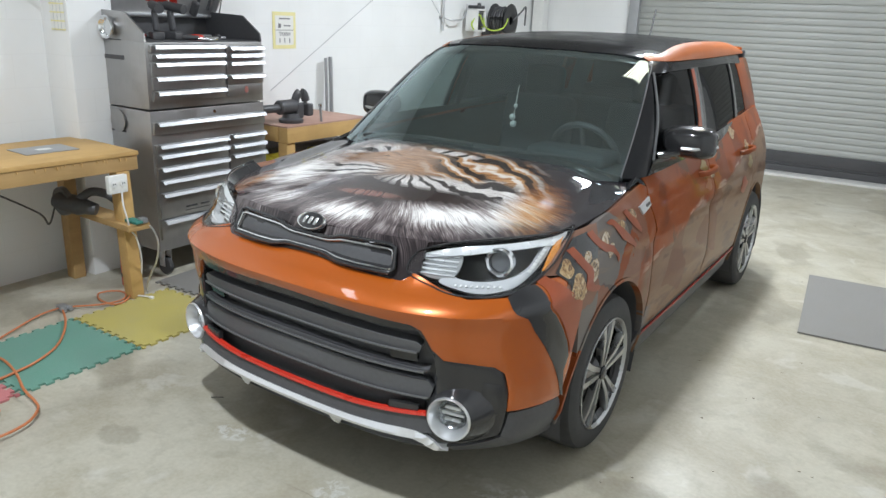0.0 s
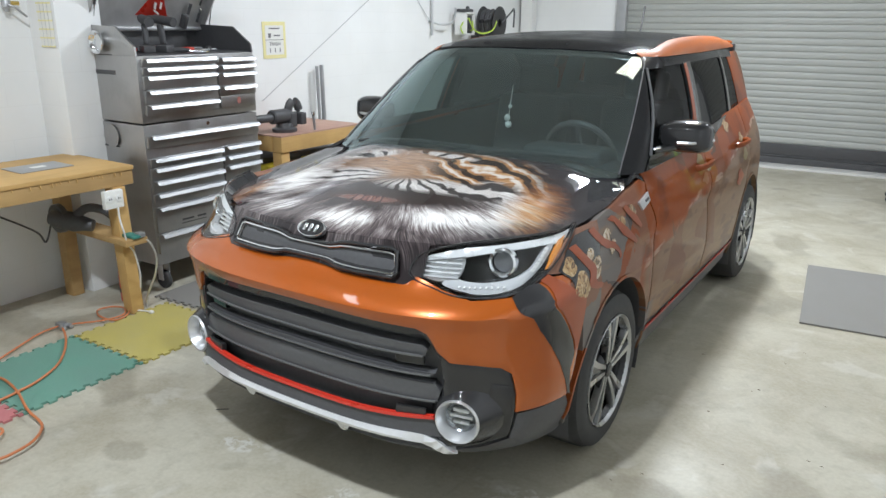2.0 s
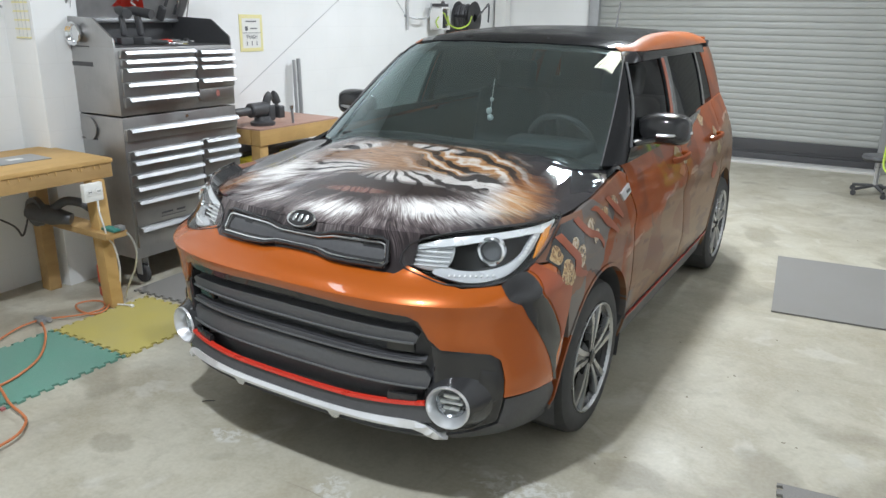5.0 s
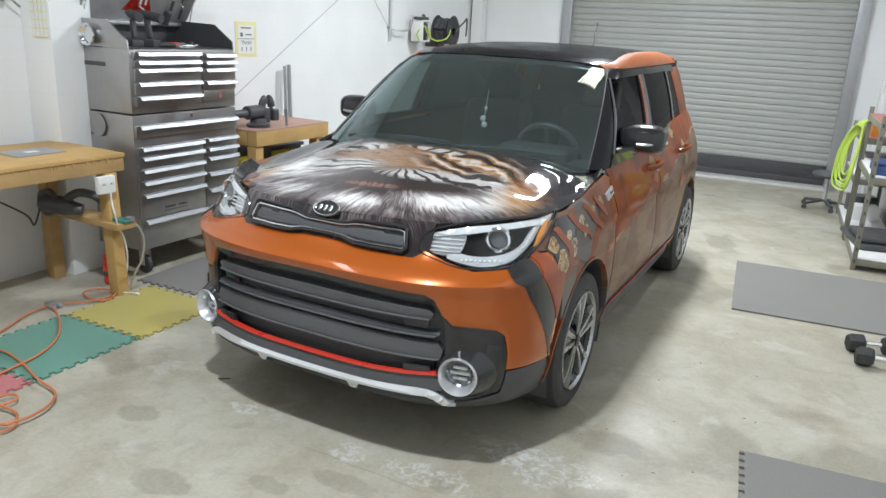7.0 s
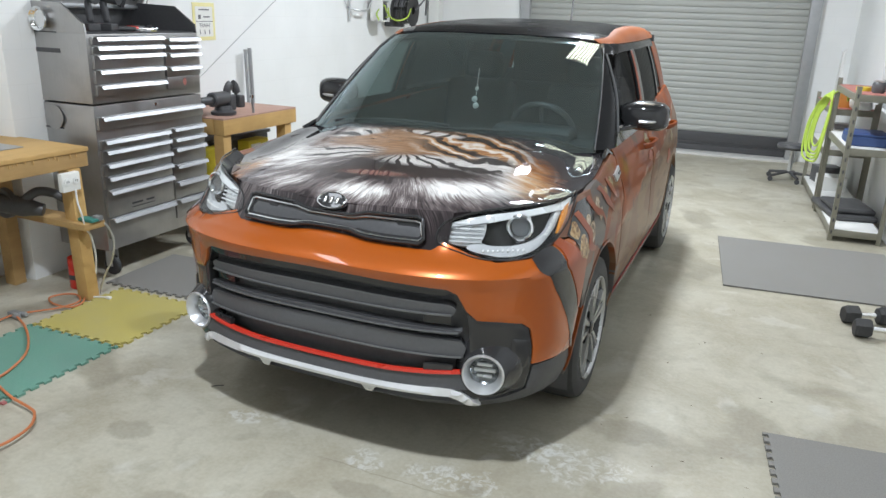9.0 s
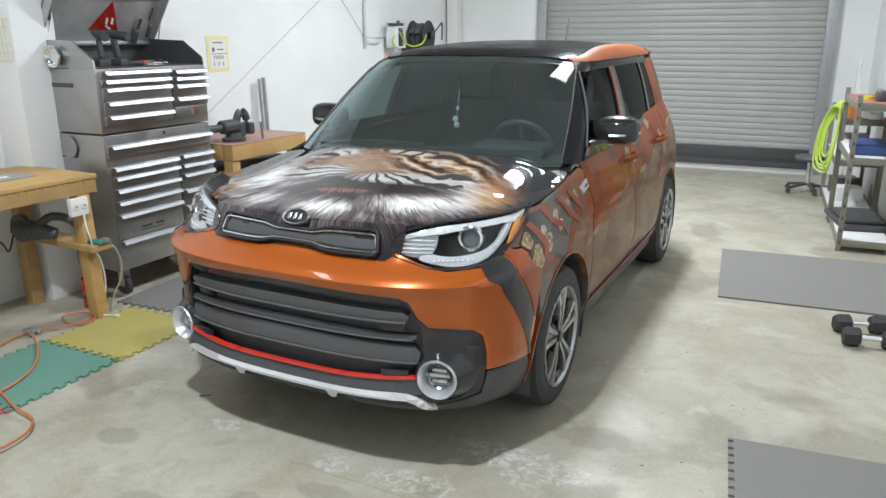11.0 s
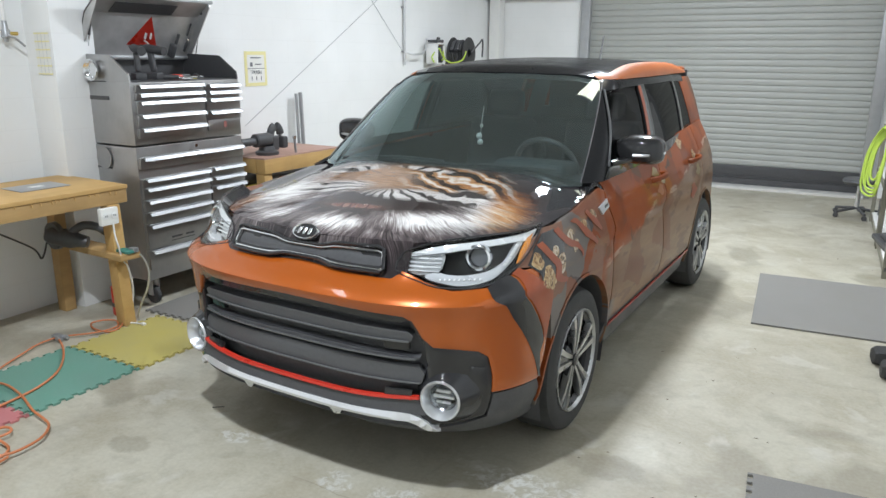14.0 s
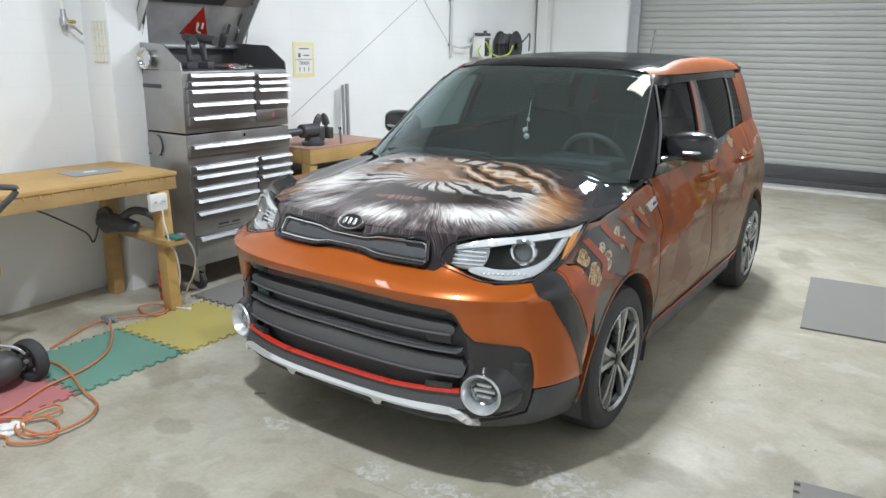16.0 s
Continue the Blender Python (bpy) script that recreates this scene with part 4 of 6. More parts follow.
    stripe = side_line([(.345, .900), (.40, .955), (.47, 1.000), (.56, 1.004), (.62, .95), (.58, .85), (.48, .79), (.43, .80), (.40, .85)])
    pair("stripe", sheet(stripe, section, .014, .001, .0025, .0005), BLACK_GLOSS, car, "black printed stripe")
    wedge = side_line([(.266, .884), (.300, .900), (.36, .858), (.425, .815), (.475, .79), (.470, .72), (.452, .66), (.432, .60), (.418, .585), (.402, .64), (.362, .708), (.305, .780), (.284, .822)])
    pair("stripe", sheet(wedge, section, .02, .001, .004, .0005), RUST, car, "orange printed wedge")
    for ya, za, yb, zb, wd in ((.415, .966, .615, .775, .040), (.555, .998, .80, .835, .042), (.72, 1.004, .985, .85, .050), (.90, 1.012, 1.06, .90, .036)):
        claw = side_line([(ya, za), (ya + wd, za + .006), ((ya + yb) / 2 + wd * 1.05, (za + zb) / 2 + .008), (yb + wd * .4, zb + .01), (yb, zb), ((ya + yb) / 2, (za + zb) / 2 - .01)])
        pair("stripe", sheet(claw, section, .02, .001, .0052, .0005), RUST, car, "rust orange printed claw stripe")
    for ya, za, r, film in ((.402, .905, .034, TAN_FILM), (.455, .825, .052, TAN_FILM), (.53, .905, .036, SCRAP), (.575, .862, .042, SCRAP), (.69, .945, .036, SCRAP), (.735, .90, .032, SCRAP), (.86, .965, .03, TAN_FILM), (.99, .985, .034, SCRAP)):
        scrap = side_line([(ya + r * (1 + .22 * math.sin(3 * a + 9 * ya)) * math.cos(a), za + .85 * r * (1 + .22 * math.cos(2 * a + 7 * ya)) * math.sin(a)) for a in (2 * math.pi * k / 26 for k in range(26))])
        pair("film_scrap", sheet(scrap, section, .012, .001, .0038, .0005), film, car, "mottled cream and black printed scrap" if film is SCRAP else "pale tan printed scrap")
    for ya, za, r, film in ((2.08, 1.03, .040, OLIVE_FILM), (2.19, .985, .036, SCRAP), (2.12, .93, .04, RUST), (2.78, 1.13, .042, TAN_FILM), (3.06, 1.03, .036, TAN_FILM), (3.12, .92, .045, OLIVE_FILM), (2.95, .80, .06, RUST)):
        scrap = side_line([(ya + 1.5 * r * (1 + .3 * math.sin(3 * a + 5 * ya)) * math.cos(a), za + .7 * r * (1 + .3 * math.cos(2 * a + ya)) * math.sin(a)) for a in (2 * math.pi * k / 24 for k in range(24))])
        pair("film_scrap", sheet(scrap, section, .02, .001, .003, .0005), film, car, "torn printed scrap on the door")
    pair("cowl_side", sheet(side_line([(1.05, 1.080), (1.16, 1.092), (1.235, 1.055), (1.27, 1.085), (1.31, 1.12), (1.2, 1.122)]), section, .03, .02, -.004), BLACK_GLOSS, car)
    em = side_line([(1.07, 1.0), (1.20, 1.022), (1.205, .985), (1.10, .965)])
    a, b2 = pair("side_vent", sheet(em, section, .03, .008, .012, .003), SILVER, car, "silver vent trim on the fender")
    for v, s in ((a, 1), (b2, -1)):
        bar = sheet(side_line([(1.135, .999), (1.178, 1.004), (1.179, .994), (1.138, .988)]), section, .03, .004, .016, .001)
        part("vent_bar", bar if s > 0 else mirrored(bar), BLACK, v)
    for y in (HUB_F, HUB_R):
        ring = [(uy(p, z), z) for p, z in arc(y, HUB_Z, .412, -8, 188, 26)] + [(uy(p, z), z) for p, z in reversed(arc(y, HUB_Z, .398, -8, 188, 26))]
        pair("arch_trim", sheet(ring, section, .04, .03, .006, .004), SIDE_FILM, car)
        well = bmesh.new()
        lathe([(.40, -.32), (.40, .0)], 40, "X", well, Matrix.Translation((.87, y, HUB_Z)), True)
        bmesh.ops.delete(well, geom=[fc for fc in well.faces if len(fc.verts) > 4 and fc.calc_center_median().x > .7], context="FACES")
        bmesh.ops.bisect_plane(well, geom=well.verts[:] + well.edges[:] + well.faces[:], plane_co=(0, 0, .19), plane_no=(0, 0, 1), clear_inner=True)
        pair("wheel_housing", well, BLACK, car)


def car_sides(car):
    fd = side_line([(1.245, .40), (1.245, .80), (1.24, 1.06), (1.20, 1.105), (1.30, 1.128), (1.90, 1.15), (2.24, 1.165), (2.25, .90), (2.22, .55), (2.18, .40)])
    rd = side_line([(2.19, .40), (2.23, .55), (2.26, .90), (2.25, 1.165), (2.9, 1.19), (3.30, 1.20), (3.31, .98), (3.22, .78)]) + side_line(arc(HUB_R, HUB_Z, .418, 118, 172, 8))
    rq = side_line([(3.23, .78), (3.32, .98), (3.31, 1.20), (3.70, 1.21), (3.98, 1.20), (4.0, .80), (3.99, .36)]) + side_line(arc(HUB_R, HUB_Z, .414, 3, 116, 14))
    for name, line, label in (("front_door", fd, "front door in orange and sand printed film"), ("rear_door", rd, "rear door in printed film"), ("rear_quarter", rq, "rear quarter panel in printed film")):
        made = pair(name, sheet(line, section, .05, .03), SIDE_FILM, car, label)
        if "door" in name:
            y = 2.08 if name == "front_door" else 2.98
            for d, s in zip(made, (1, -1)):
                hb = bmesh.new()
                tube(smooth_line([(s * .855, y - .10, 1.0), (s * .895, y - .07, 1.012), (s * .90, y + .06, 1.018), (s * .86, y + .10, 1.012)], 5), .013, 8, hb, flat=1.3)
                part("door_handle", hb, SIDE_FILM, d, "wrapped pull handle")
    pair("sill", sheet(side_line([(1.243, .395), (2.2, .395), (2.99, .395), (2.99, .25), (1.25, .23)]), section, .06, .04, -.006), BLACK, car, "black sill")
    pair("red_accent", sheet(side_line([(1.25, .380), (2.98, .380), (2.98, .368), (1.25, .368)]), section, .06, .008, .006, .002), RED_LINE, car, "thin red sill line")
    # cabin sides: belt, rails, pillars, glass
    def on(pts):
        return [(gy(y, z), z) for y, z in pts]
    pair("belt_trim", sheet(on([(1.25, 1.10), (1.33, 1.155), (2.30, 1.165), (3.40, 1.195), (3.72, 1.20), (3.72, 1.14), (2.3, 1.11)]), cabin, .05, .02, .004), BLACK_GLOSS, car)
    pair("front_pillar", sheet([(gx(.752, 1.10), 1.10), (gx(.626, 1.53), 1.53), (gx(.592, 1.575), 1.575)] + on([(1.78, 1.575), (1.66, 1.505), (1.31, 1.155), (1.23, 1.10)]), cabin, .04, .03, .004), PILLAR, car, "black windshield pillar")
    pair("window_rail", sheet(on([(1.65, 1.503), (1.76, 1.566), (3.0, 1.568), (3.62, 1.55), (3.58, 1.50), (3.0, 1.515), (1.90, 1.515)]), cabin, .04, .02, .004), PILLAR, car)
    pair("middle_pillar", sheet(on([(2.06, 1.15), (2.13, 1.52), (2.27, 1.52), (2.22, 1.15)]), cabin, .04, .02, .006), BLACK_GLOSS, car)
    pair("pillar_strip", sheet(on([(2.06, 1.16), (2.13, 1.51), (2.18, 1.515), (2.11, 1.155)]), cabin, .04, .006, .008, .002), RUST, car, "rust orange strip on the door pillar")
    edge_line = [cabin(gy(y, z), z) for y, z in ((1.32, 1.16), (1.495, 1.335), (1.67, 1.508))]
    pair("window_edge", tube([p + Vector((.006, 0, 0)) for p in smooth_line(edge_line, 5)], .006, 6), EDGE_GREY, car, "grey window channel")
    pair("rear_pillar", sheet(on([(3.04, 1.185), (3.12, 1.51), (3.18, 1.51), (3.12, 1.185)]), cabin, .04, .02, .004), BLACK_GLOSS, car)
    pair("tail_pillar", sheet(on([(3.50, 1.19), (3.44, 1.535), (3.95, 1.53), (4.0, 1.18)]), cabin, .04, .03, .0), SIDE_FILM, car)
    for pts in ([(1.31, 1.155), (1.67, 1.51), (2.13, 1.52), (2.07, 1.155)], [(2.21, 1.155), (2.26, 1.52), (3.13, 1.515), (3.05, 1.19)], [(3.11, 1.19), (3.17, 1.515), (3.45, 1.52), (3.51, 1.19)]):
        near = pts[0][0] < 2
        bm = sheet(on(pts), cabin, .06, .004, -.006, .0)
        made = pair("side_window", bm, TINTED if near else DARK_GLASS, car, "tinted side window")
        for g in made:
            g.visible_shadow = False
    ws = sheet([(gx(x, z), z) for x, z in ((-.765, 1.09), (-.4, 1.085), (0, 1.08), (.4, 1.085), (.765, 1.09), (.630, 1.535), (.597, 1.575), (.32, 1.588), (0, 1.592), (-.32, 1.588), (-.597, 1.575), (-.630, 1.535))], cabin, .05, .005, .0, .0)
    w = part("windshield", ws, WINDSHIELD, car, "large clear windshield")
    w.visible_shadow = False
    frit = [cabin(gx(x, z), z) for x, z in ((.757, 1.10), (.722, 1.25), (.679, 1.40), (.629, 1.535))]
    for s in (1,):
        part("pillar_chrome", tube([Vector((p.x * s, p.y - .006, p.z + .002)) for p in smooth_line(frit, 6)], .003, 6), EDGE_GREY, w)
    top = [(gx(x, z), z) for x, z in ((-.627, 1.535), (-.587, 1.575), (-.3, 1.588), (0, 1.592), (.3, 1.588), (.587, 1.575), (.627, 1.535), (.50, 1.555), (.2, 1.565), (0, 1.567), (-.2, 1.565), (-.48, 1.555))]
    part("windshield_shade", sheet(top, cabin, .04, .002, -.008, .0), BLACK_GLOSS, w)
    # roof
    part("roof", sheet([(-.562, 1.735), (-.315, 1.690), (0, 1.678), (.315, 1.690), (.562, 1.735), (.626, 1.87), (.605, 2.7), (.55, 3.4), (.50, 3.93), (-.50, 3.93), (-.55, 3.4), (-.605, 2.7), (-.626, 1.87)], roof, .05, .010, .0, .003), ROOF_BLACK, car, "black roof")
    rail = bmesh.new()
    rows = []
    for i in range(41):
        y = 1.74 + 2.18 * i / 40
        grow = min(1, math.sqrt(max(i, .1) / 9)) * min(1, math.sqrt((40.3 - i) / 3))
        c = cabin(gy(y, 1.558), 1.558) + Vector((.008, 0, 0))
        ax = c.x - .030 - .065 * grow
        a = Vector((ax, y, roof(ax, y).z + .005))
        b = Vector((c.x - .010, y, a.z - .004 - .016 * (1 - grow)))
        rows.append([rail.verts.new(a * (1 - t) ** 2 + b * 2 * t * (1 - t) + c * t * t) for t in (k / 9 for k in range(10))])
    for r0, r1 in zip(rows, rows[1:]):
        for k in range(9):
            rail.faces.new((r0[k], r1[k], r1[k + 1], r0[k + 1]))
    for r in (rows[0], rows[-1]):
        rail.faces.new(r)
    bmesh.ops.recalc_face_normals(rail, faces=rail.faces)
    pair("roof_edge", rail, ORANGE_FILM, car, "orange roof edge panel")
    pair("roof_cap", sheet([(.485, 1.72), (.562, 1.732), (.612, 1.785), (.642, 1.88), (.617, 1.94), (.545, 1.89)], roof, .03, .012, .003, .003), BLACK_GLOSS, car, "gloss black corner cap")
    part("spoiler", sheet([(-.54, 3.88), (.54, 3.88), (.48, 4.03), (-.48, 4.03)], roof, .06, .04, .012, .01), BLACK_GLOSS, car)
    part("antenna", tube([(0, 3.44, 1.63), (-.01, 3.50, 1.68), (-.04, 3.64, 1.83)], .006, 6), RUBBER, car, "thin black roof antenna")
    tg = bmesh.new()
    box(1.22, .06, .86, (0, 4.02, .40), .03, tg)
    box(1.05, .05, .36, (0, 3.97, 1.24), .03, tg)
    part("tailgate", tg, ORANGE, car, "orange tailgate")


def car_mirrors(car):
    shell = bmesh.new()
    bmesh.ops.create_uvsphere(shell, u_segments=28, v_segments=18, radius=1)
    for v in shell.verts:
        x, y, z = v.co
        k = 1 - .22 * max(0, -x)
        v.co = (.126 * math.copysign(abs(x) ** .58, x), .085 * (y if y < 0 else y * .55), .075 * math.copysign(abs(z) ** .55, z) * k)
    bmesh.ops.translate(shell, vec=(.896, 1.57, 1.222), verts=shell.verts)
    stalk = tube(smooth_line([(.79, 1.42, 1.160), (.82, 1.46, 1.168), (.87, 1.53, 1.178)], 4), .028, 10, flat=.6)
    strip = tube(smooth_line([(.885, 1.482, 1.200), (.94, 1.488, 1.202), (.992, 1.522, 1.208), (1.020, 1.57, 1.213)], 6), .0085, 8)
    mg = lathe([(0, 0), (.05, 0), (.056, -.004)], 28, "Y", None, Matrix.Translation((.896, 1.618, 1.222)) @ Matrix.Diagonal((1.5, 1, .95, 1)))
    for s, (a, b, c, d) in zip((1, -1), zip((shell, mirrored(shell)), (stalk, mirrored(stalk)), (strip, mirrored(strip)), (mg, mirrored(mg)))):
        m = part("side_mirror", a, BLACK_GLOSS, car, "gloss black side mirror with indicator strip")
        part("mirror_stalk", b, BLACK_GLOSS, m)
        part("indicator", c, SILVER, m)
        part("mirror_glass", d, CHROME, m)


def car_inside(car):
    body = bmesh.new()
    box(1.50, 3.1, .10, (0, 2.45, .28), .02, body)
    box(1.50, .9, .42, (0, .72, .28), .02, body)
    box(1.0, .5, .45, (0, .55, .3), .02, body)
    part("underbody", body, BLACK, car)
    dash = bmesh.new()
    box(1.42, .62, .24, (0, 1.38, .82), .06, dash, None, 3)
    box(.42, .20, .08, (.335, 1.54, 1.05), .04, dash, None, 3)
    part("dashboard", dash, CABIN, car, "dark dashboard")
    m = Matrix.Translation((.335, 1.70, 1.068)) @ Matrix.Rotation(radians(-65), 4, "X")
    sw = bmesh.new()
    pts = [m @ Vector((.18 * math.cos(a), .18 * math.sin(a), 0)) for a in (2 * math.pi * i / 36 for i in range(36))]
    tube(pts, .016, 8, sw, closed=True)
    lathe([(0, .02), (.05, .02), (.07, -.02), (.03, -.10)], 20, "Z", sw, m)
    for a in (0, 120, 240):
        e = m @ Vector((.175 * math.cos(radians(a + 30)), .175 * math.sin(radians(a + 30)), 0))
        tube([m @ Vector((0, 0, 0)), e], .014, 6, sw)
    part("steering_wheel", sw, BLACK, car, "dark steering wheel")
    for x in (-.36, .36):
        st = bmesh.new()
        box(.50, .52, .20, (x, 2.15, .50), .06, st, None, 3)
        box(.48, .15, .62, (x, 2.42, .66), .06, st, Matrix.Rotation(radians(-14), 4, "X"), 3)
        seat = part("front_seat", st, CABIN, car, "dark cloth front seat")
        part("headrest", box(.26, .10, .18, (x, 2.58, 1.27), .045, None, Matrix.Rotation(radians(-8), 4, "X"), 3), CABIN, seat)
    pair("door_liner", sheet(side_line([(1.30, .40), (1.30, 1.12), (1.6, 1.15), (3.85, 1.19), (3.85, .40)]), section, .12, .0, -.05), BLACK, car)
    pair("pillar_liner", sheet([(gy(y, z), z) for y, z in ((3.62, 1.15), (3.60, 1.56), (3.90, 1.56), (3.90, 1.15))], cabin, .1, .0, -.035), BLACK, car)
    liner = bmesh.new()
    box(1.34, .03, .86, (0, 3.88, .4), .01, liner)
    box(1.14, .03, .34, (0, 3.87, 1.24), .01, liner)
    part("tailgate_liner", liner, BLACK, car)
    pair("belt_liner", sheet([(gy(y, z), z) for y, z in ((1.45, 1.12), (1.50, 1.195), (2.4, 1.20), (3.8, 1.235), (3.8, 1.12))], cabin, .08, .0, -.03), BLACK, car)
    rs = bmesh.new()
    box(1.30, .5, .2, (0, 2.95, .5), .06, rs, None, 3)
    box(1.28, .15, .6, (0, 3.25, .62), .06, rs, Matrix.Rotation(radians(-16), 4, "X"), 3)
    part("rear_bench", rs, CABIN, car)
    part("headliner", sheet([(-.60, 1.78), (.60, 1.78), (.59, 2.6), (.55, 3.88), (-.55, 3.88), (-.59, 2.6)], roof, .12, .0, -.045), CABIN_GREY, car)
    cord = part("hanging_ornament", tube([(-.021, 1.60, 1.40), (-.021, 1.575, 1.30), (-.021, 1.555, 1.20)], .0022, 5), WHITE, car, "white beads hanging on a cord")
    for p, r in (((-.021, 1.575, 1.295), .011), ((-.025, 1.555, 1.238), .017), ((-.012, 1.545, 1.205), .017)):
        b = bmesh.new()
        bmesh.ops.create_uvsphere(b, u_segments=14, v_segments=10, radius=r)
        bmesh.ops.translate(b, vec=p, verts=b.verts)
        part("bead", b, WHITE, cord)


def build_car():
    car = thing("car", "orange compact car wrapped in printed fur and stripe film", "car")
    car_front(car)
    headlight(car)
    car_sides(car)
    car_mirrors(car)
    car_inside(car)
    for y in (HUB_F, HUB_R):
        for s in (1, -1):
            wheel(car, y, s)
    return car


build_car()


# ---- things along the west wall ----
def put(ob, m):
    ob.matrix_basis = m
    return ob


def bars(parent, rows, material, thick=.002):
    """Plain bars in place of writing: rows of (x, y, z, length along y, height)."""
    for x, y, z, ly, h in rows:
        part("print_bar", box(thick, ly, h, (x, y, z), 0), material, parent)


def work_bench():
    b = thing("work_bench", "heavy pine workbench with worn top and thick edge", "workbench", pose(0, 0, 0, 0, 0, -1.5))
    x0, x1, y0, y1, z = -2.72, -2.035, -1.75, .645, .90
    part("bench_top", box(x1 - x0, y1 - y0, .025, ((x0 + x1) / 2, (y0 + y1) / 2, z - .025), .004), PINE, b, "worn plywood top")
    part("front_rail", box(.045, y1 - y0 - .01, .085, (x1 - .03, (y0 + y1) / 2, z - .11), .005), PINE_OLD_SHADED, b)
    part("end_rail", box(x1 - x0 - .07, .04, .085, ((x0 + x1) / 2 - .03, y1 - .03, z - .11), .005), PINE_OLD_SHADED, b)
    for y in (y1 - .12, -1.5):
        for x in (x1 - .040, x0 + .06):
            post = box(.088, .078, z - (.112 if x > -2.3 else .026), (x, y, 0), .006)
            if x > -2.3:
                for v in post.verts:
                    v.co.y += .008 + .032 * (1 - v.co.z / z)
            # Back legs take the darker pine, which puts the bench's shade into their colour.
            part("leg", post, PINE_OLD_SHADED if x < -2.3 else PINE, b)
    part("stretcher", box(.78, .14, .038, (-2.32, y1 - .10, .455), .005), PINE_OLD_SHADED, b, "rough board between the legs")
    plate = part("plate", box(.22, .30, .004, (-2.385, .275, z + .001), .001), STEEL_GREY, b, "grey metal plate let into the top")
    part("plate_label", box(.05, .08, .001, (-2.385, .275, z + .005), 0), PAPER, plate)
    rng = random.Random(3)
    for i in range(26):
        y = rng.uniform(-.45, .60)
        part("glue_drip", tube([(x1 - .006, y, z - .028), (x1 - .005, y + .003, z - .034 - rng.uniform(.002, .018))], rng.uniform(.0025, .005), 5), PINE, b)


def power_outlet():
    o = thing("outlet_box", "off-white outlet box screwed to the bench leg", "outlet")
    part("box_body", box(.035, .118, .105, (-1.99, .525, .68), .008), PAPER, o)
    for y in (.497, .553):
        s = part("socket", lathe([(.020, 0), (.020, .004), (0, .005)], 16, "X", None, Matrix.Translation((-1.972, y, .738))), WHITE, o)
        for d in (-.006, .006):
            part("slot", box(.002, .003, .011, (-1.966, y + d, .733), 0), BLACK, s)


def cord(name, pts, r, material, label, category="cable"):
    ob = part(name, tube(smooth_line(pts, 7), r, 7), material, None, label)
    return tagged(ob, category=category)


def floor_cords():
    z = .018
    cord("extension_cord", [(x, y, z) for x, y in ((-2.1, .63), (-2.0, .52), (-2.0, .44), (-2.12, .43), (-2.22, .48), (-2.2, .56), (-2.12, .59), (-2.03, .52), (-2.05, .40), (-2.14, .28), (-2.17, .23))], .0055, CORD, "thin orange extension cord coiled by the bench leg")
    a = [(-2.17, .22), (-1.99, .14), (-1.82, .03), (-1.69, -.09), (-1.61, -.23), (-1.58, -.34), (-1.55, -.5), (-1.47, -.67), (-1.45, -.80), (-1.50, -1.2)]
    cord("extension_cord", [(x, y, z + .004) for x, y in a], .0062, CORD, "orange extension cord lying across the foam tiles")
    cord("extension_cord", [(x, y, z) for x, y in ((-2.01, -.22), (-2.1, -.05), (-2.17, .1), (-2.18, .22))], .0055, CORD, "thin orange extension cord on the floor")
    c = [(-1.9, -.36), (-1.77, -.32), (-1.59, -.34), (-1.37, -.41), (-1.24, -.43), (-1.16, -.46), (-1.09, -.54), (-1.07, -.65), (-1.09, -.72), (-1.16, -.79), (-1.25, -.79), (-1.29, -.73), (-1.25, -.66), (-1.17, -.65), (-1.1, -.68), (-1.09, -.73), (-1.18, -.77), (-1.28, -.75), (-1.33, -.67), (-1.33, -.58), (-1.29, -.56), (-1.25, -.6), (-1.29, -.69), (-1.39, -.79), (-1.5, -1.0)]
    cord("extension_cord", [(x, y, z + .004 + .008 * math.sin(i * 1.7) ** 2) for i, (x, y) in enumerate(c)], .0062, CORD, "orange extension cord in loose loops on the floor")
    cord("extension_cord", [(x, y, z) for x, y in ((-1.45, -1.0), (-1.25, -.85), (-1.17, -.86), (-1.1, -.82), (-1.06, -.76), (-1.07, -.7))], .0062, CORD, "end of an orange cord on bare concrete")
    p = thing("plug_block", "grey three-way plug block on the floor", "plug")
    part("plug_body", box(.07, .05, .035, (-2.18, .23, .0), .012), STEEL_GREY, p)
    for s in (-.03, .03):
        part("plug", lathe([(0, 0), (.014, 0), (.016, .02), (.010, .035), (0, .036)], 12, "X", None, pose(-2.15, .23 + s * .7, .018)), STEEL_GREY, p)
    cord("mains_lead", [(-1.955, .53, .69), (-1.945, .525, .62), (-1.93, .53, .55), (-1.95, .56, .46), (-1.96, .60, .40), (-1.99, .64, .25), (-2.04, .65, .10), (-2.10, .62, .02), (-2.06, .60, .016), (-1.98, .63, .018), (-1.93, .64, .02)], .005, WHITE, "white power cord hanging from the outlet")
    part("cord_end", box(.03, .02, .015, (-1.925, .642, .012), .004), WHITE, bpy.data.objects["mains_lead"])
    cord("grey_hose", [(-1.95, .62, .50), (-1.91, .67, .46), (-1.90, .70, .36), (-1.93, .70, .24), (-1.99, .70, .15), (-2.03, .69, .06), (-2.04, .69, .012)], .006, SILVER, "thin grey hose hanging behind the bench leg", "hose")


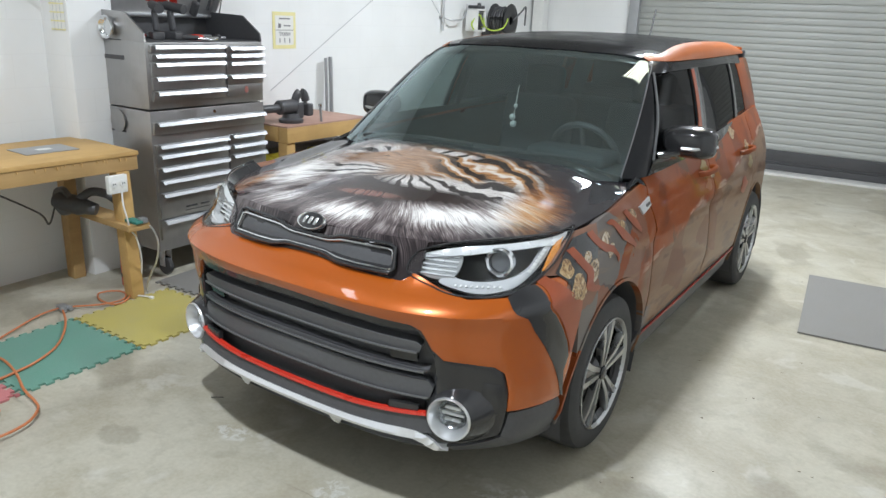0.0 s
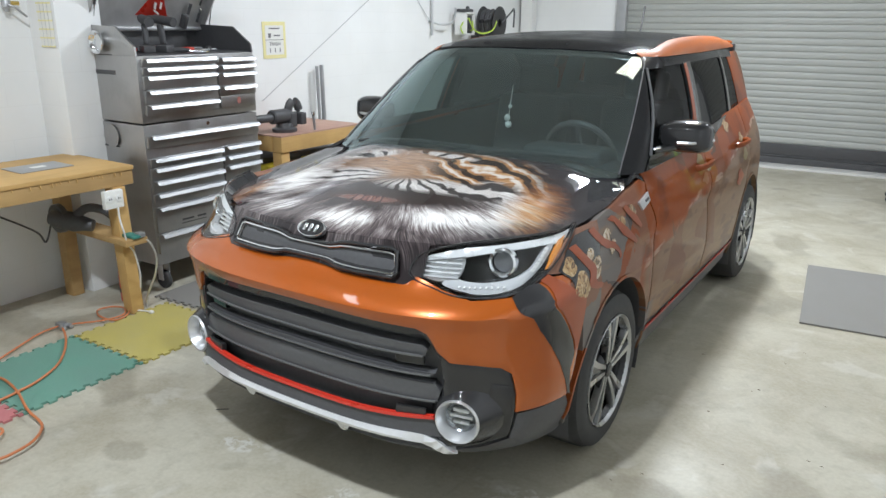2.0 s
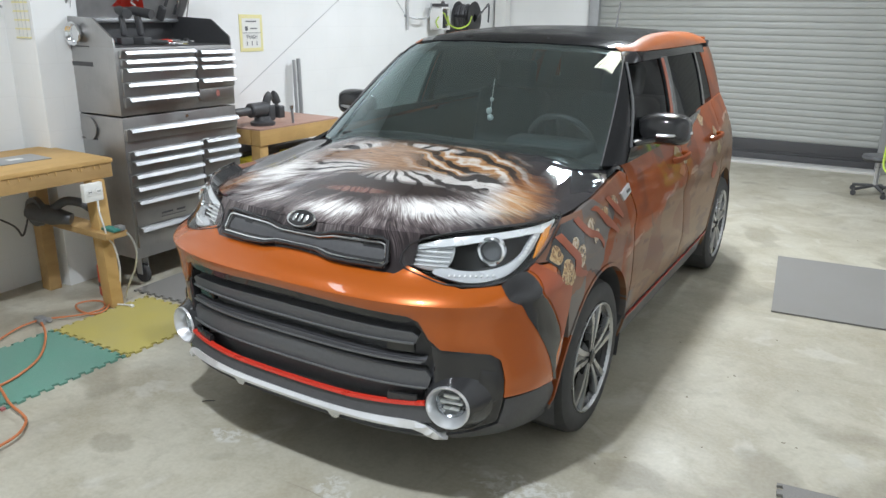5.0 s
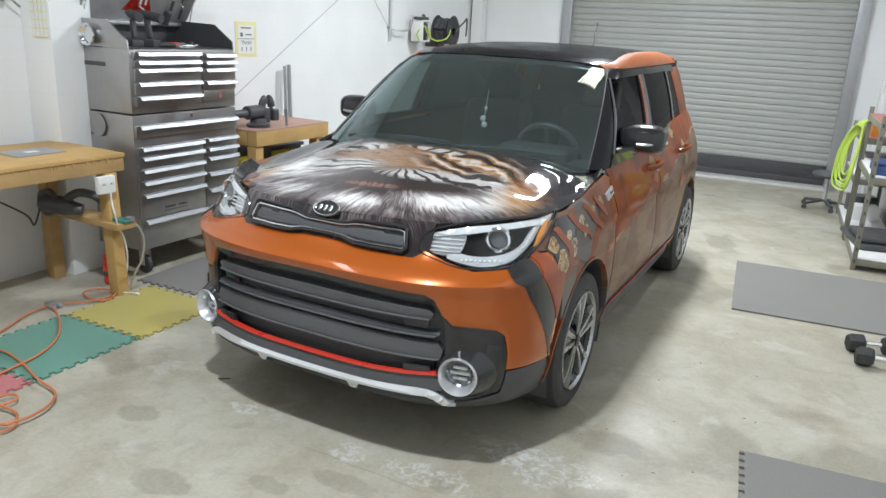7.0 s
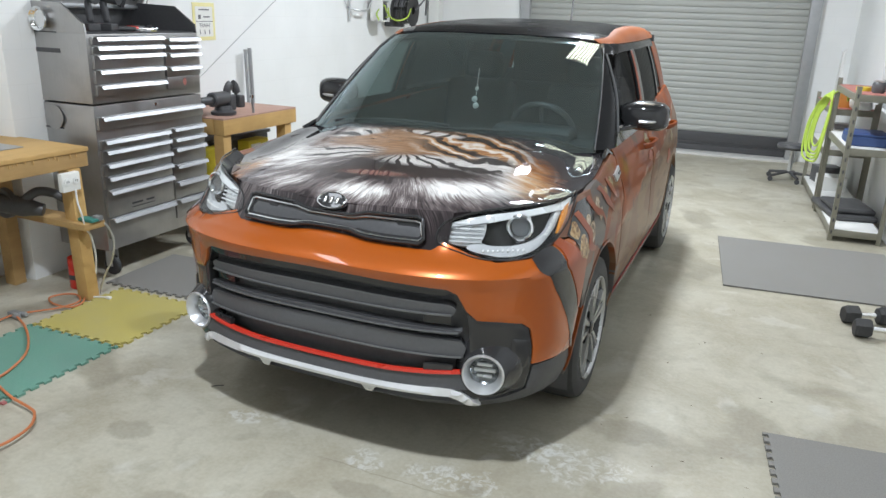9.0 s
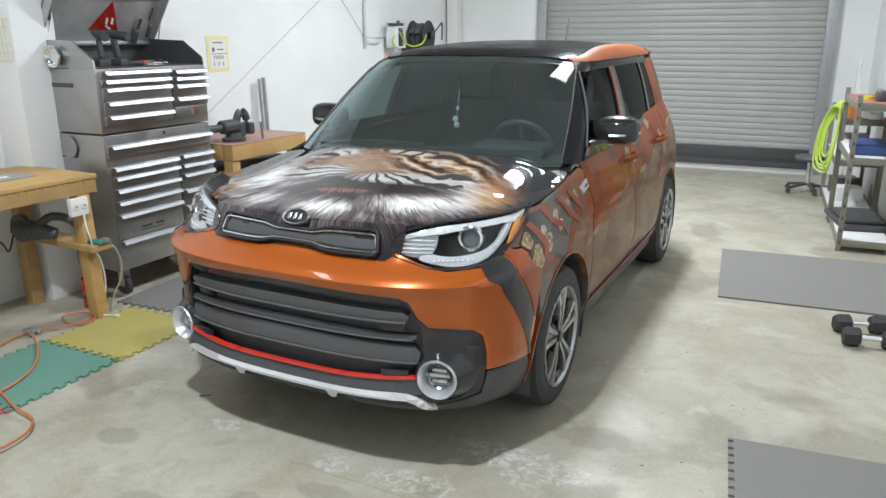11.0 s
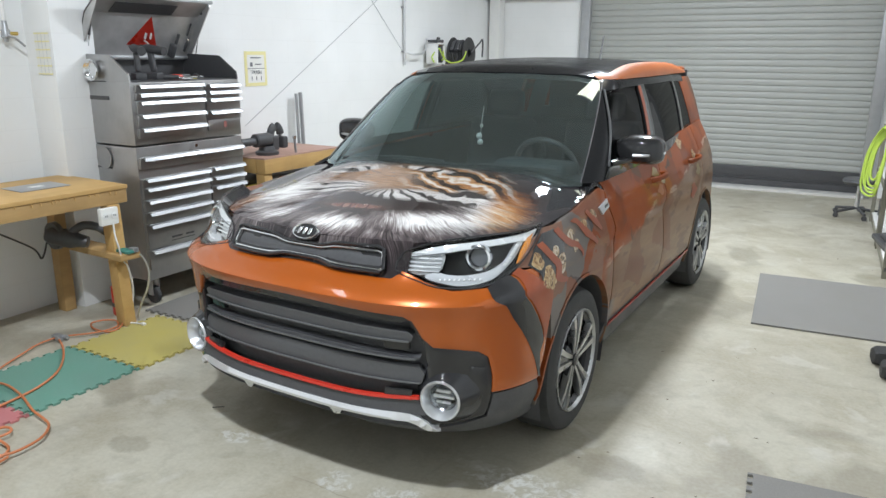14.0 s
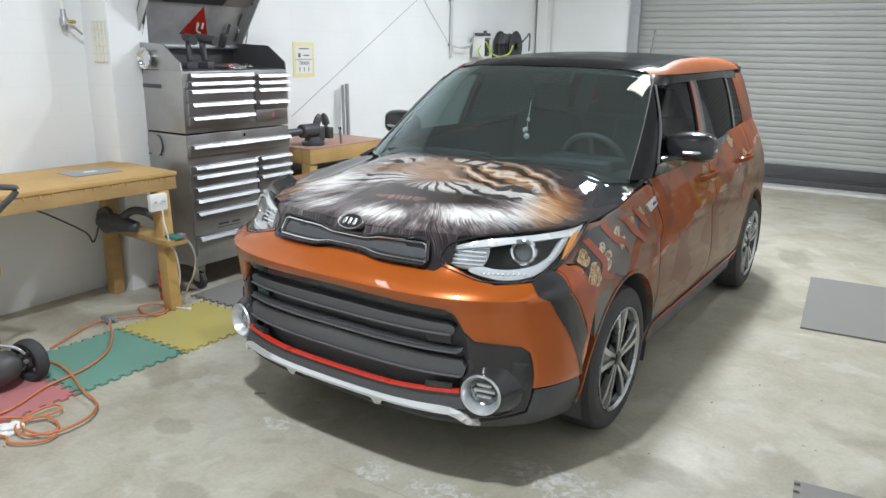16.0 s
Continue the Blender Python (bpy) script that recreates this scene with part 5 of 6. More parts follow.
def under_bench():
    t = thing("power_tool", "black power tool lying on the bench board", "tool")
    b = bmesh.new()
    lathe([(0, -.13), (.04, -.13), (.055, -.10), (.058, .02), (.045, .06), (.035, .12), (0, .125)], 18, "X", b, pose(-2.32, .46, .565, 0, 12, 35))
    part("tool_body", b, BLACK, t)
    part("grip", tube(smooth_line([(-2.30, .47, .60), (-2.25, .52, .645), (-2.18, .57, .635), (-2.13, .60, .60)], 5), .026, 10), BLACK, t)
    part("blade_guard", lathe([(.0, 0), (.085, 0), (.088, .03), (.0, .034)], 24, "Y", None, pose(-2.40, .41, .58)), TRIM, t)
    part("tool_cord", tube(smooth_line([(-2.44, .40, .56), (-2.46, .36, .44), (-2.44, .30, .52), (-2.46, .1, .66), (-2.50, -.02, .73)], 6), .006, 6), BLACK, t)
    s = thing("strap_clamp", "teal strap clamp on the board end", "clamp")
    part("strap", box(.12, .06, .018, (-1.965, .60, .494), .006), plain("teal_strap", (.05, .22, .18), .7), s)
    part("buckle", box(.05, .04, .03, (-1.93, .63, .494), .006), STEEL_GREY, s)
    c = thing("red_can", "small red metal can behind the bench leg", "can")
    part("can_body", lathe([(.0, 0), (.055, 0), (.058, .01), (.058, .17), (.052, .182), (.0, .182)], 24, "Z", None, pose(-2.26, .735, 0)), RED, c)
    part("can_rim", lathe([(.050, .182), (.058, .184), (.058, .192), (.050, .192)], 24, "Z", None, pose(-2.26, .735, 0)), RED, c)
    part("can_label", lathe([(.0592, .06), (.0592, .09)], 24, "Z", None, pose(-2.26, .735, 0)), BLACK, c)


def drawer(parent, y0, y1, z0, z1, x=-2.17):
    """A drawer front with a folded aluminium pull along its top edge; z1 is the pull's height."""
    d = part("drawer", box(.02, y1 - y0, z1 - z0 - .006, (x, (y0 + y1) / 2, z0 + .003), .003), STEEL, parent)
    lip = bmesh.new()
    rows = []
    for y, s in ((y0 + .012, .008), (y1 - .004, 0)):
        rows.append([lip.verts.new(c) for c in ((x + .010, y, z1 + .004), (x + .030, y + s, z1 - .003), (x + .040, y + s, z1 - .024), (x + .037, y + s, z1 - .025), (x + .026, y + s, z1 - .007), (x + .010, y, z1 - .002))])
    for k in range(6):
        j = (k + 1) % 6
        lip.faces.new((rows[0][k], rows[1][k], rows[1][j], rows[0][j]))
    for r in rows:
        lip.faces.new(r)
    bmesh.ops.recalc_face_normals(lip, faces=lip.faces)
    part("pull", lip, PULL, d, "bright folded aluminium pull", smooth=False)


def tool_chest():
    low = thing("tool_cabinet", "brushed steel rolling tool cabinet with aluminium drawer pulls", "tool cabinet")
    x0, x1, y0, y1 = -2.76, -2.18, .905, 1.825
    part("cabinet_body", box(x1 - x0, y1 - y0, .90, ((x0 + x1) / 2, (y0 + y1) / 2, .19), .006), STEEL, low)
    drawer(low, .915, 1.815, .945, 1.025)
    part("lock", lathe([(.012, 0), (.012, .01), (0, .012)], 14, "X", None, Matrix.Translation((-2.16, 1.37, 1.062))), CHROME, low)
    tops = (.885, .823, .740, .660, .574, .397)
    for z1, z0 in zip(tops, (.825, .745, .665, .580, .405, .265)):
        drawer(low, .918, 1.478, z0, z1)
    for z1, z0 in zip((.891, .822, .755, .640, .52, .397), (.828, .762, .645, .525, .405, .265)):
        drawer(low, 1.492, 1.815, z0, z1)
    bars(low, [(-2.158, 1.15, .455, .09, .012), (-2.158, 1.26, .455, .07, .012), (-2.158, 1.20, .435, .20, .005)], BLACK)
    for x in (x0 + .09, x1 - .08):
        for y in (y0 + .09, y1 - .09):
            c = part("caster", lathe([(.0, -.018), (.055, -.018), (.062, -.012), (.062, .012), (.055, .018), (0, .018)], 24, "Y", None, Matrix.Translation((x, y, .062))), RUBBER, low, "swivel caster")
            f = bmesh.new()
            box(.09, .09, .012, (x, y, .178), .003, f)
            for s in (-.026, .026):
                box(.05, .006, .12, (x, y + s, .06), .002, f)
            part("fork", f, SILVER, c)
    # top chest with raised sides and a lid that stands open
    top = thing("tool_chest", "brushed steel top chest with its lid standing open", "tool chest")
    body = box(x1 - x0, y1 - y0, .40, ((x0 + x1) / 2, (y0 + y1) / 2, 1.10), .005)
    part("chest_body", body, STEEL, top)
    side = [(x0, 1.50), (x1, 1.50), (x1 - .008, 1.555), (x1 - .175, 1.668), (x0, 1.682)]
    for y in (y0 + .006, y1 - .006):
        s = bmesh.new()
        a = [s.verts.new((x, y - .006, z)) for x, z in side]
        b = [s.verts.new((x, y + .006, z)) for x, z in side]
        s.faces.new(a)
        s.faces.new(b)
        for k in range(5):
            s.faces.new((a[k], a[(k + 1) % 5], b[(k + 1) % 5], b[k]))
        bmesh.ops.recalc_face_normals(s, faces=s.faces)
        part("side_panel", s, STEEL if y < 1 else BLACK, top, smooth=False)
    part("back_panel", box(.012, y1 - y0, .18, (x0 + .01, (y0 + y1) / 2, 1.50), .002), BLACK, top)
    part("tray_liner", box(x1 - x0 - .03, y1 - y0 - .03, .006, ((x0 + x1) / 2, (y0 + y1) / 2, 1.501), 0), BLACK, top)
    tops = (1.487, 1.434, 1.384, 1.298, 1.211)
    for z1, z0 in zip(tops, (1.438, 1.389, 1.302, 1.216, 1.145)):
        drawer(top, .930, 1.478, z0, z1)
    for z1, z0 in zip((1.474, 1.427, 1.376, 1.289), (1.430, 1.380, 1.293, 1.225)):
        drawer(top, 1.500, 1.815, z0, z1)
    pl = part("panel_door", box(.014, .305, .075, (-2.172, 1.657, 1.148), .003), STEEL, top)
    part("round_decal", lathe([(.02, 0), (.02, .001), (0, .001)], 18, "X", None, Matrix.Translation((-2.164, 1.66, 1.187)) @ Matrix.Diagonal((1, .8, 1.2, 1))), REDTOP, pl)
    # the lid: a panel, a bent front and two gussets, leaning forward over the tray
    back, bend, front = Vector((-2.715, 0, 1.640)), Vector((-2.556, 0, 1.944)), Vector((-2.425, 0, 2.040))

    def lid_sheet(y_a, y_b, a, b, thick=.010):
        q = bmesh.new()
        n = Vector((b.z - a.z, 0, a.x - b.x)).normalized() * thick
        lower = [q.verts.new(Vector((c.x, y, c.z)) + n) for c, y in ((a, y_a), (a, y_b), (b, y_b), (b, y_a))]
        upper = [q.verts.new((c.x, y, c.z)) for c, y in ((a, y_a), (a, y_b), (b, y_b), (b, y_a))]
        q.faces.new(lower)
        q.faces.new(upper)
        for k in range(4):
            q.faces.new((lower[k], lower[(k + 1) % 4], upper[(k + 1) % 4], upper[k]))
        bmesh.ops.recalc_face_normals(q, faces=q.faces)
        return q

    def on_lid(u, y, lift=.012):
        n = Vector((bend.z - back.z, 0, back.x - bend.x)).normalized() * lift
        q = back.lerp(bend, u) + n
        return Vector((q.x, y, q.z))
    ld = part("lid", lid_sheet(y0, y1, back, bend), LID_STEEL, top, "open lid", smooth=False)
    part("lid_front", lid_sheet(y0, y1, bend, front), LID_STEEL, ld, smooth=False)
    for y in (y0, y1 - .008):
        q = bmesh.new()
        rim = [Vector((c.x, y, c.z)) for c in (back, bend, front)] + [Vector((front.x + .010, y, front.z - .035)), Vector((bend.x + .075, y, bend.z - .035)), Vector((back.x + .055, y, back.z + .01))]
        q.faces.new([q.verts.new(c) for c in rim])
        solid = bmesh.ops.extrude_face_region(q, geom=q.faces[:])
        bmesh.ops.translate(q, verts=[g for g in solid["geom"] if isinstance(g, bmesh.types.BMVert)], vec=(0, .008, 0))
        bmesh.ops.recalc_face_normals(q, faces=q.faces)
        part("gusset", q, LID_STEEL, ld, smooth=False)
    part("lid_rail", box(.030, y1 - y0 + .03, .026, (front.x, (y0 + y1) / 2 + .01, front.z - .012), .006), STEEL_GREY, ld, "pale aluminium grip rail")
    part("hinge_strip", box(.03, y1 - y0 - .02, .02, (back.x + .02, (y0 + y1) / 2, back.z + .002), .003), STEEL_GREY, ld)
    fl = bmesh.new()
    fl.faces.new([fl.verts.new(on_lid(u, y)) for u, y in ((.34, 1.262), (.30, 1.515), (.97, 1.415))])
    bmesh.ops.solidify(fl, geom=fl.faces[:], thickness=.003)
    part("pennant", fl, RED, ld, "red triangular pennant")
    tilt = (bend - back).to_track_quat("X", "Y").to_matrix().to_4x4()
    for u, y, l in ((.55, 1.395, .035), (.55, 1.44, .03), (.44, 1.40, .10)):
        part("print_bar", box(.012 if l > .05 else .045, l, .003, on_lid(u, y, .015), 0, None, tilt), WHITE, ld)
    part("dark_strip", lid_sheet(1.06, 1.56, bend.lerp(front, .12) + Vector((.012, 0, -.012)), bend.lerp(front, .75) + Vector((.012, 0, -.012)), .003), BLACK, ld, smooth=False)
    for y in (y0 + .03, y1 + .006):
        a, b = Vector((-2.615, y, 1.665)), Vector((-2.520, y, 1.975))
        part("strut", tube([a.lerp(b, .42), b], .0085, 8), BLACK, ld)
        part("strut_rod", tube([a, a.lerp(b, .42)], .004, 6), CHROME, ld)
    part("strut_bracket", box(.05, .03, .05, (-2.515, y1 + .004, 1.955), .008), BLACK, ld)
    # what hangs on the lid
    t = thing("hand_brush", "dark brush hanging inside the open lid", "brush")
    part("bristles", box(.10, .075, .035, on_lid(.24, 1.665, .02), .012, None, tilt, 3), BLACK, t)
    part("handle", tube([on_lid(.40, 1.665, .03), on_lid(.62, 1.672, .028)], .011, 8), BLACK, t)
    t = thing("snips", "small steel tool clipped inside the open lid", "tool")
    part("blade", tube(smooth_line([on_lid(.22, 1.765, .02), on_lid(.42, 1.768, .022), on_lid(.52, 1.765, .02)], 4), .013, 8), CHROME, t)
    part("handle", tube([on_lid(.58, 1.758, .02), on_lid(.86, 1.765, .02)], .006, 7), BLACK, t)
    # tray, slots and dents on the chest's side
    m = Matrix.Translation((-2.51, y0 - .004, 1.575))
    tray = thing("magnetic_tray", "round chrome magnetic parts tray stuck to the chest side", "tray")
    part("bowl", lathe([(0, -.012), (.048, -.012), (.060, -.032), (.068, -.036), (.070, -.032), (.060, -.01), (.05, 0), (0, 0)], 32, "Y", None, m), CHROME, tray)
    for z, w2, h in ((1.385, .25, .026), (1.50, .22, .006), (.935, .16, .01)):
        part("side_slot", box(w2, .006, h, (-2.52, y0 - .001, z), .001), BLACK, top)
    m = Matrix.Translation((-2.50, y0 - .002, 1.005))
    part("side_cup", lathe([(0, .0), (.07, -.002), (.075, -.012), (.06, -.014), (0, -.006)], 28, "Y", None, m), STEEL, low)
    # what lies in the open top
    for i, (x, y) in enumerate(((-2.40, 1.15), (-2.40, 1.275))):
        t = thing("cordless_drill", "dark cordless drill standing in the open chest", "drill", pose(x, y, 1.507, 0, 0, 160 + 30 * i))
        part("battery", box(.11, .075, .045, (0, 0, 0), .01), BLACK, t)
        part("grip", box(.042, .034, .13, (0, 0, .05), .016, None, Matrix.Rotation(radians(8), 4, "Y"), 3), BLACK, t)
        part("motor", lathe([(0, -.10), (.03, -.10), (.030, -.06), (.028, .05), (.020, .07), (.014, .11), (0, .112)], 18, "X", None, pose(0, 0, .200, 0, -8, 0)), BLACK, t)
    rng = random.Random(8)
    for i in range(7):
        p = (rng.uniform(-2.5, -2.22), 1.0 + .11 * i, 1.507)
        t = thing("hand_tool", "small hand tool lying in the chest tray", "tool", pose(*p, 0, 0, rng.uniform(0, 180)), "tools in the chest tray")
        part("shaft", tube([(0, 0, .012), (.12, 0, .012)], .007, 7), CHROME, t)
        part("handle", lathe([(0, -.10), (.014, -.10), (.017, -.05), (.013, 0), (0, 0)], 12, "X", None, pose(0, 0, .018)), RED if i % 3 == 1 else BLACK, t)


def wall_sign():
    s = thing("wall_sign", "yellow-bordered white recycling and trash notice on the wall", "sign", ROOM)
    x, y0, y1, z0, z1 = LEFT, 2.80, 3.08, 1.40, 1.70
    part("sheet", box(.004, y1 - y0, z1 - z0, (x + .003, (y0 + y1) / 2, z0), 0), YELLOW_PALE, s)
    part("white_field", box(.002, y1 - y0 - .06, z1 - z0 - .06, (x + .006, (y0 + y1) / 2, z0 + .03), 0), PAPER, s)
    part("rule", box(.002, y1 - y0 - .06, .004, (x + .008, (y0 + y1) / 2, z0 + .15), 0), BLACK, s)
    bars(s, [(x + .008, 2.94, 1.64, .13, .010), (x + .008, 2.88, 1.57, .03, .035), (x + .008, 2.97, 1.583, .08, .010)], INK)
    for i in (-1, 0, 1):
        bars(s, [(x + .008, 2.94 + .06 * i, 1.45, .008, .035)], INK)
    cu = bpy.data.curves.new("lettering", "FONT")
    cu.body, cu.size, cu.extrude, cu.align_x = "TRASH", .045, .0006, "CENTER"
    tmp = new("lettering", cu)
    me = bpy.data.meshes.new_from_object(tmp.evaluated_get(bpy.context.evaluated_depsgraph_get()))
    bpy.data.objects.remove(tmp)
    me.materials.append(INK)
    t = new("lettering", me)
    t.parent, t.matrix_basis = s, pose(x + .0085, 2.94, 1.505, 90, 0, 90)
    c = thing("tally_sheet", "white ruled sheet with yellow lines on the pilaster", "paper", ROOM)
    x0, x1, y, a, b = -2.70, -2.56, .808, 1.545, 1.805
    part("sheet", box(x1 - x0, .002, b - a, ((x0 + x1) / 2, y, a), 0), PAPER, c)
    for i in range(6):
        part("yellow_rule", box(x1 - x0, .002, .008, ((x0 + x1) / 2, y - .002, a + .002 + i * .0495), 0), YELLOW_PALE, c)
    for i in (1, 2, 3):
        part("grey_rule", box(.002, .002, b - a, (x0 + i * (x1 - x0) / 4, y - .003, a), 0), SILVER, c)


YELLOW_PALE = plain("pale_yellow_print", (.82, .76, .38), .7)
INK = plain("faded_ink", (.16, .16, .17), .8)


def wall_fittings():
    v = thing("air_valve", "shut-off valve at the end of a white wall pipe", "valve", ROOM)
    x, y = LEFT + .045, .66
    part("pipe", tube([(x, y, 1.86), (x, y, CEIL - .02)], .013, 10), WHITE, v)
    part("valve_body", lathe([(0, 1.745), (.014, 1.745), (.017, 1.765), (.026, 1.772), (.026, 1.812), (.018, 1.825), (.015, 1.87)], 16, "Z", None, Matrix.Translation((x, y, 0))), STEEL_GREY, v)
    part("lever", tube(smooth_line([(x + .025, y, 1.785), (x + .045, y + .03, 1.765), (x + .04, y + .09, 1.72)], 4), .007, 8), STEEL_GREY, v)
    part("nipple", tube([(x, y + .02, 1.795), (x, y + .075, 1.795)], .012, 10), BRASS, v)
    w = thing("conduit", "vertical white wall conduit with clips", "conduit", ROOM)
    part("pipe", tube([(LEFT + .03, 5.50, 1.56), (LEFT + .03, 5.50, CEIL - .02)], .014, 10), SILVER, w)
    for z in (1.7, 2.2):
        part("clip", box(.03, .07, .02, (LEFT + .015, 5.50, z), .004), STEEL_GREY, w)
    for p, q in (((2.75, 1.06), (5.3, 2.45)), ((4.60, 2.44), (5.55, 1.66))):
        r = part("brace_cable", tube([(LEFT + .012, p[0], p[1]), (LEFT + .012, q[0], q[1])], .003, 6), CABLE_GREY, None, "thin steel bracing cable along the wall")
        tagged(put(r, ROOM), category="cable")
    h = thing("hose_reel", "black wall-mounted hose reel with lime green hose", "hose reel", ROOM)
    x, y, z = LEFT + .28, 6.50, 1.70
    for s in (-.11, .11):
        part("reel_disc", lathe([(.05, -.006), (.185, -.006), (.195, 0), (.185, .006), (.05, .006)], 36, "X", None, Matrix.Translation((x + s, y, z))), RUBBER, h)
    part("drum", lathe([(.10, -.10), (.10, .10)], 24, "X", None, Matrix.Translation((x, y, z))), BLACK, h)
    part("bracket", box(.26, .05, .12, (LEFT + .14, y, z - .20), .01), TRIM, h)
    for i in range(5):
        pts = [(x - .085 + .034 * i, y + (.14 + .012 * (i % 2)) * math.cos(a), z + (.14 + .012 * (i % 2)) * math.sin(a)) for a in (2 * math.pi * k / 24 for k in range(24))]
        part("hose_turn", tube(pts, .015, 7, closed=True), BLACK, h)
    part("hose_end", tube(smooth_line([(x + .12, y - .10, z + .02), (x + .12, y - .20, z - .08), (x + .05, y - .32, z - .12), (x, y - .44, z - .08), (x, y - .50, z + .02)], 6), .009, 7), LIME, h)
    part("crank", tube(smooth_line([(x + .13, y + .02, z), (x + .18, y + .16, z + .12), (x + .18, y + .26, z + .16), (x + .16, y + .30, z - .05)], 5), .011, 7), TRIM, h)
    e = thing("hose_box", "pale metal hose box with black fittings on the wall", "box", ROOM)
    fr = bmesh.new()
    for yy in (5.98, 6.17):
        box(.16, .02, .26, (LEFT + .14, yy, 1.56), .004, fr)
    for zz in (1.56, 1.80):
        box(.16, .21, .02, (LEFT + .14, 6.075, zz), .004, fr)
    part("box_frame", fr, WHITE, e)
    part("valve_block", box(.14, .09, .20, (LEFT + .13, 6.11, 1.58), .015), BLACK, e)
    part("cap", box(.14, .17, .035, (LEFT + .14, 6.075, 1.822), .012), BLACK, e)
    part("cap_knob", lathe([(0, 0), (.025, 0), (.02, .03), (0, .035)], 14, "Z", None, pose(LEFT + .16, 6.10, 1.855)), BLACK, e)
    part("lime_hose", tube(smooth_line([(LEFT + .10, 6.14, 1.62), (LEFT + .24, 6.09, 1.62), (LEFT + .24, 6.03, 1.70), (LEFT + .22, 6.0, 1.75), (LEFT + .15, 5.96, 1.66), (LEFT + .18, 5.96, 1.58)], 6), .009, 7), LIME, e)
    k = thing("hook_rail", "bent steel hook rail on the wall", "hook", ROOM)
    part("rail", tube(smooth_line([(LEFT + .02, 5.55, 1.70), (LEFT + .10, 5.62, 1.68), (LEFT + .12, 5.80, 1.70), (LEFT + .12, 5.88, 1.82), (LEFT + .08, 5.95, 1.86)], 5), .012, 7), SILVER, k)


BRASS = plain("brass", (.62, .45, .15), .35, 1.0)


def vise_bench():
    b = thing("vise_bench", "pine bench with a worn pink top sheet", "workbench")
    x0, x1, y0, y1, z = -2.88, -2.20, 1.95, 2.88, .875
    part("front_beam", box(.09, y1 - y0, .115, (x1 - .045, (y0 + y1) / 2 + .12, z - .118), .006), PINE, b)
    part("end_beam", box(x1 - x0 - .10, .09, .115, ((x0 + x1) / 2 - .05, y0 + .165, z - .118), .006), PINE, b)
    part("top_sheet", box(x1 - x0, y1 - y0, .012, ((x0 + x1) / 2, (y0 + y1) / 2 + .12, z - .003), .003), BENCH_PINK, b, "worn pink top sheet")
    for x in (x1 - .06, x0 + .07):
        for y in (y0 + .17, y1 + .02):
            part("leg", box(.09, .09, z - .12, (x, y, 0), .006), PINE, b)
    v = thing("bench_vise", "black cast-iron bench vise with a steel handle", "vise", pose(-2.36, 2.27, z + .010, 0, 0, 0) @ Matrix.Scale(1.05, 4))
    part("base", lathe([(0, 0), (.088, 0), (.092, .022), (.066, .036), (.058, .066), (0, .066)], 28), BLACK, v)
    part("vise_body", lathe([(0, -.13), (.044, -.13), (.052, -.12), (.053, .02), (.045, .05), (0, .05)], 24, "Y", None, pose(0, 0, .115)), BLACK, v)
    part("screw", lathe([(0, -.30), (.028, -.30), (.030, -.29), (.030, -.12), (0, -.12)], 16, "Y", None, pose(0, 0, .112)), BLACK, v)
    jaw = bmesh.new()
    for g0, g1 in ((-40, 78), (104, 222)):
        tube([(0, .10 + .056 * math.cos(a), .135 + .075 * math.sin(a)) for a in (radians(g0 + (g1 - g0) * k / 7) for k in range(8))], .024, 10, jaw, flat=1.5)
    part("jaw_arch", jaw, BLACK, v)
    part("fixed_jaw", box(.11, .07, .11, (0, .05, .03), .015, None, None, 3), BLACK, v)
    part("moving_jaw", box(.12, .06, .09, (0, .15, .04), .015, None, None, 3), BLACK, v)
    part("handle_bar", tube([(.10, .205, .12), (.102, .212, .02), (.104, .22, -.10)], .010, 8), PULL, v)
    for q in ((.10, .205, .12), (.104, .22, -.10)):
        part("handle_knob", lathe([(0, -.014), (.014, -.012), (.014, .012), (0, .014)], 12, "Z", None, pose(*q)), CHROME, v)
    for i, (y, h) in enumerate(((3.25, .44), (3.31, .45))):
        p = part("steel_pipe", tube([(-2.84, y - .03, .02), (-2.90, y, z + h)], .015 + .004 * i, 10), STEEL_GREY, None, "steel pipe standing behind the bench against the wall")
        tagged(p, category="pipe", group="pipes against the wall")
    # Black box added to stand in for the dark space under the bench.
    shade_box = thing("storage_bin", "black box added as the shade under the vise bench", "bin", pose(-2.64, 2.52, 0))
    part("bin_body", box(.36, .86, .66, (0, 0, 0), .02, None, None, 3), BLACK, shade_box)
    part("bin_rim", box(.39, .89, .03, (0, 0, .655), .008), BLACK, shade_box)
    for y, w, lab in ((2.12, .22, "yellow box under the vise bench"), (2.62, .26, "yellow and white printed box under the vise bench")):
        k = thing("carton", lab, "box", pose(-2.50, y + .05, 0))
        part("stand", box(.36, w, .42, (0, 0, 0), .006), BLACK, k)
        part("carton_body", box(.30, w, .22, (0, 0, .42), .005), YELLOW, k)
        if w > .24:
            part("white_panel", box(.002, .12, .16, (.152, -.04, .45), 0), PAPER, k)
            bars(k, [(.155, -.06, .50, .02, .08), (.155, -.02, .50, .03, .08)], BLACK)


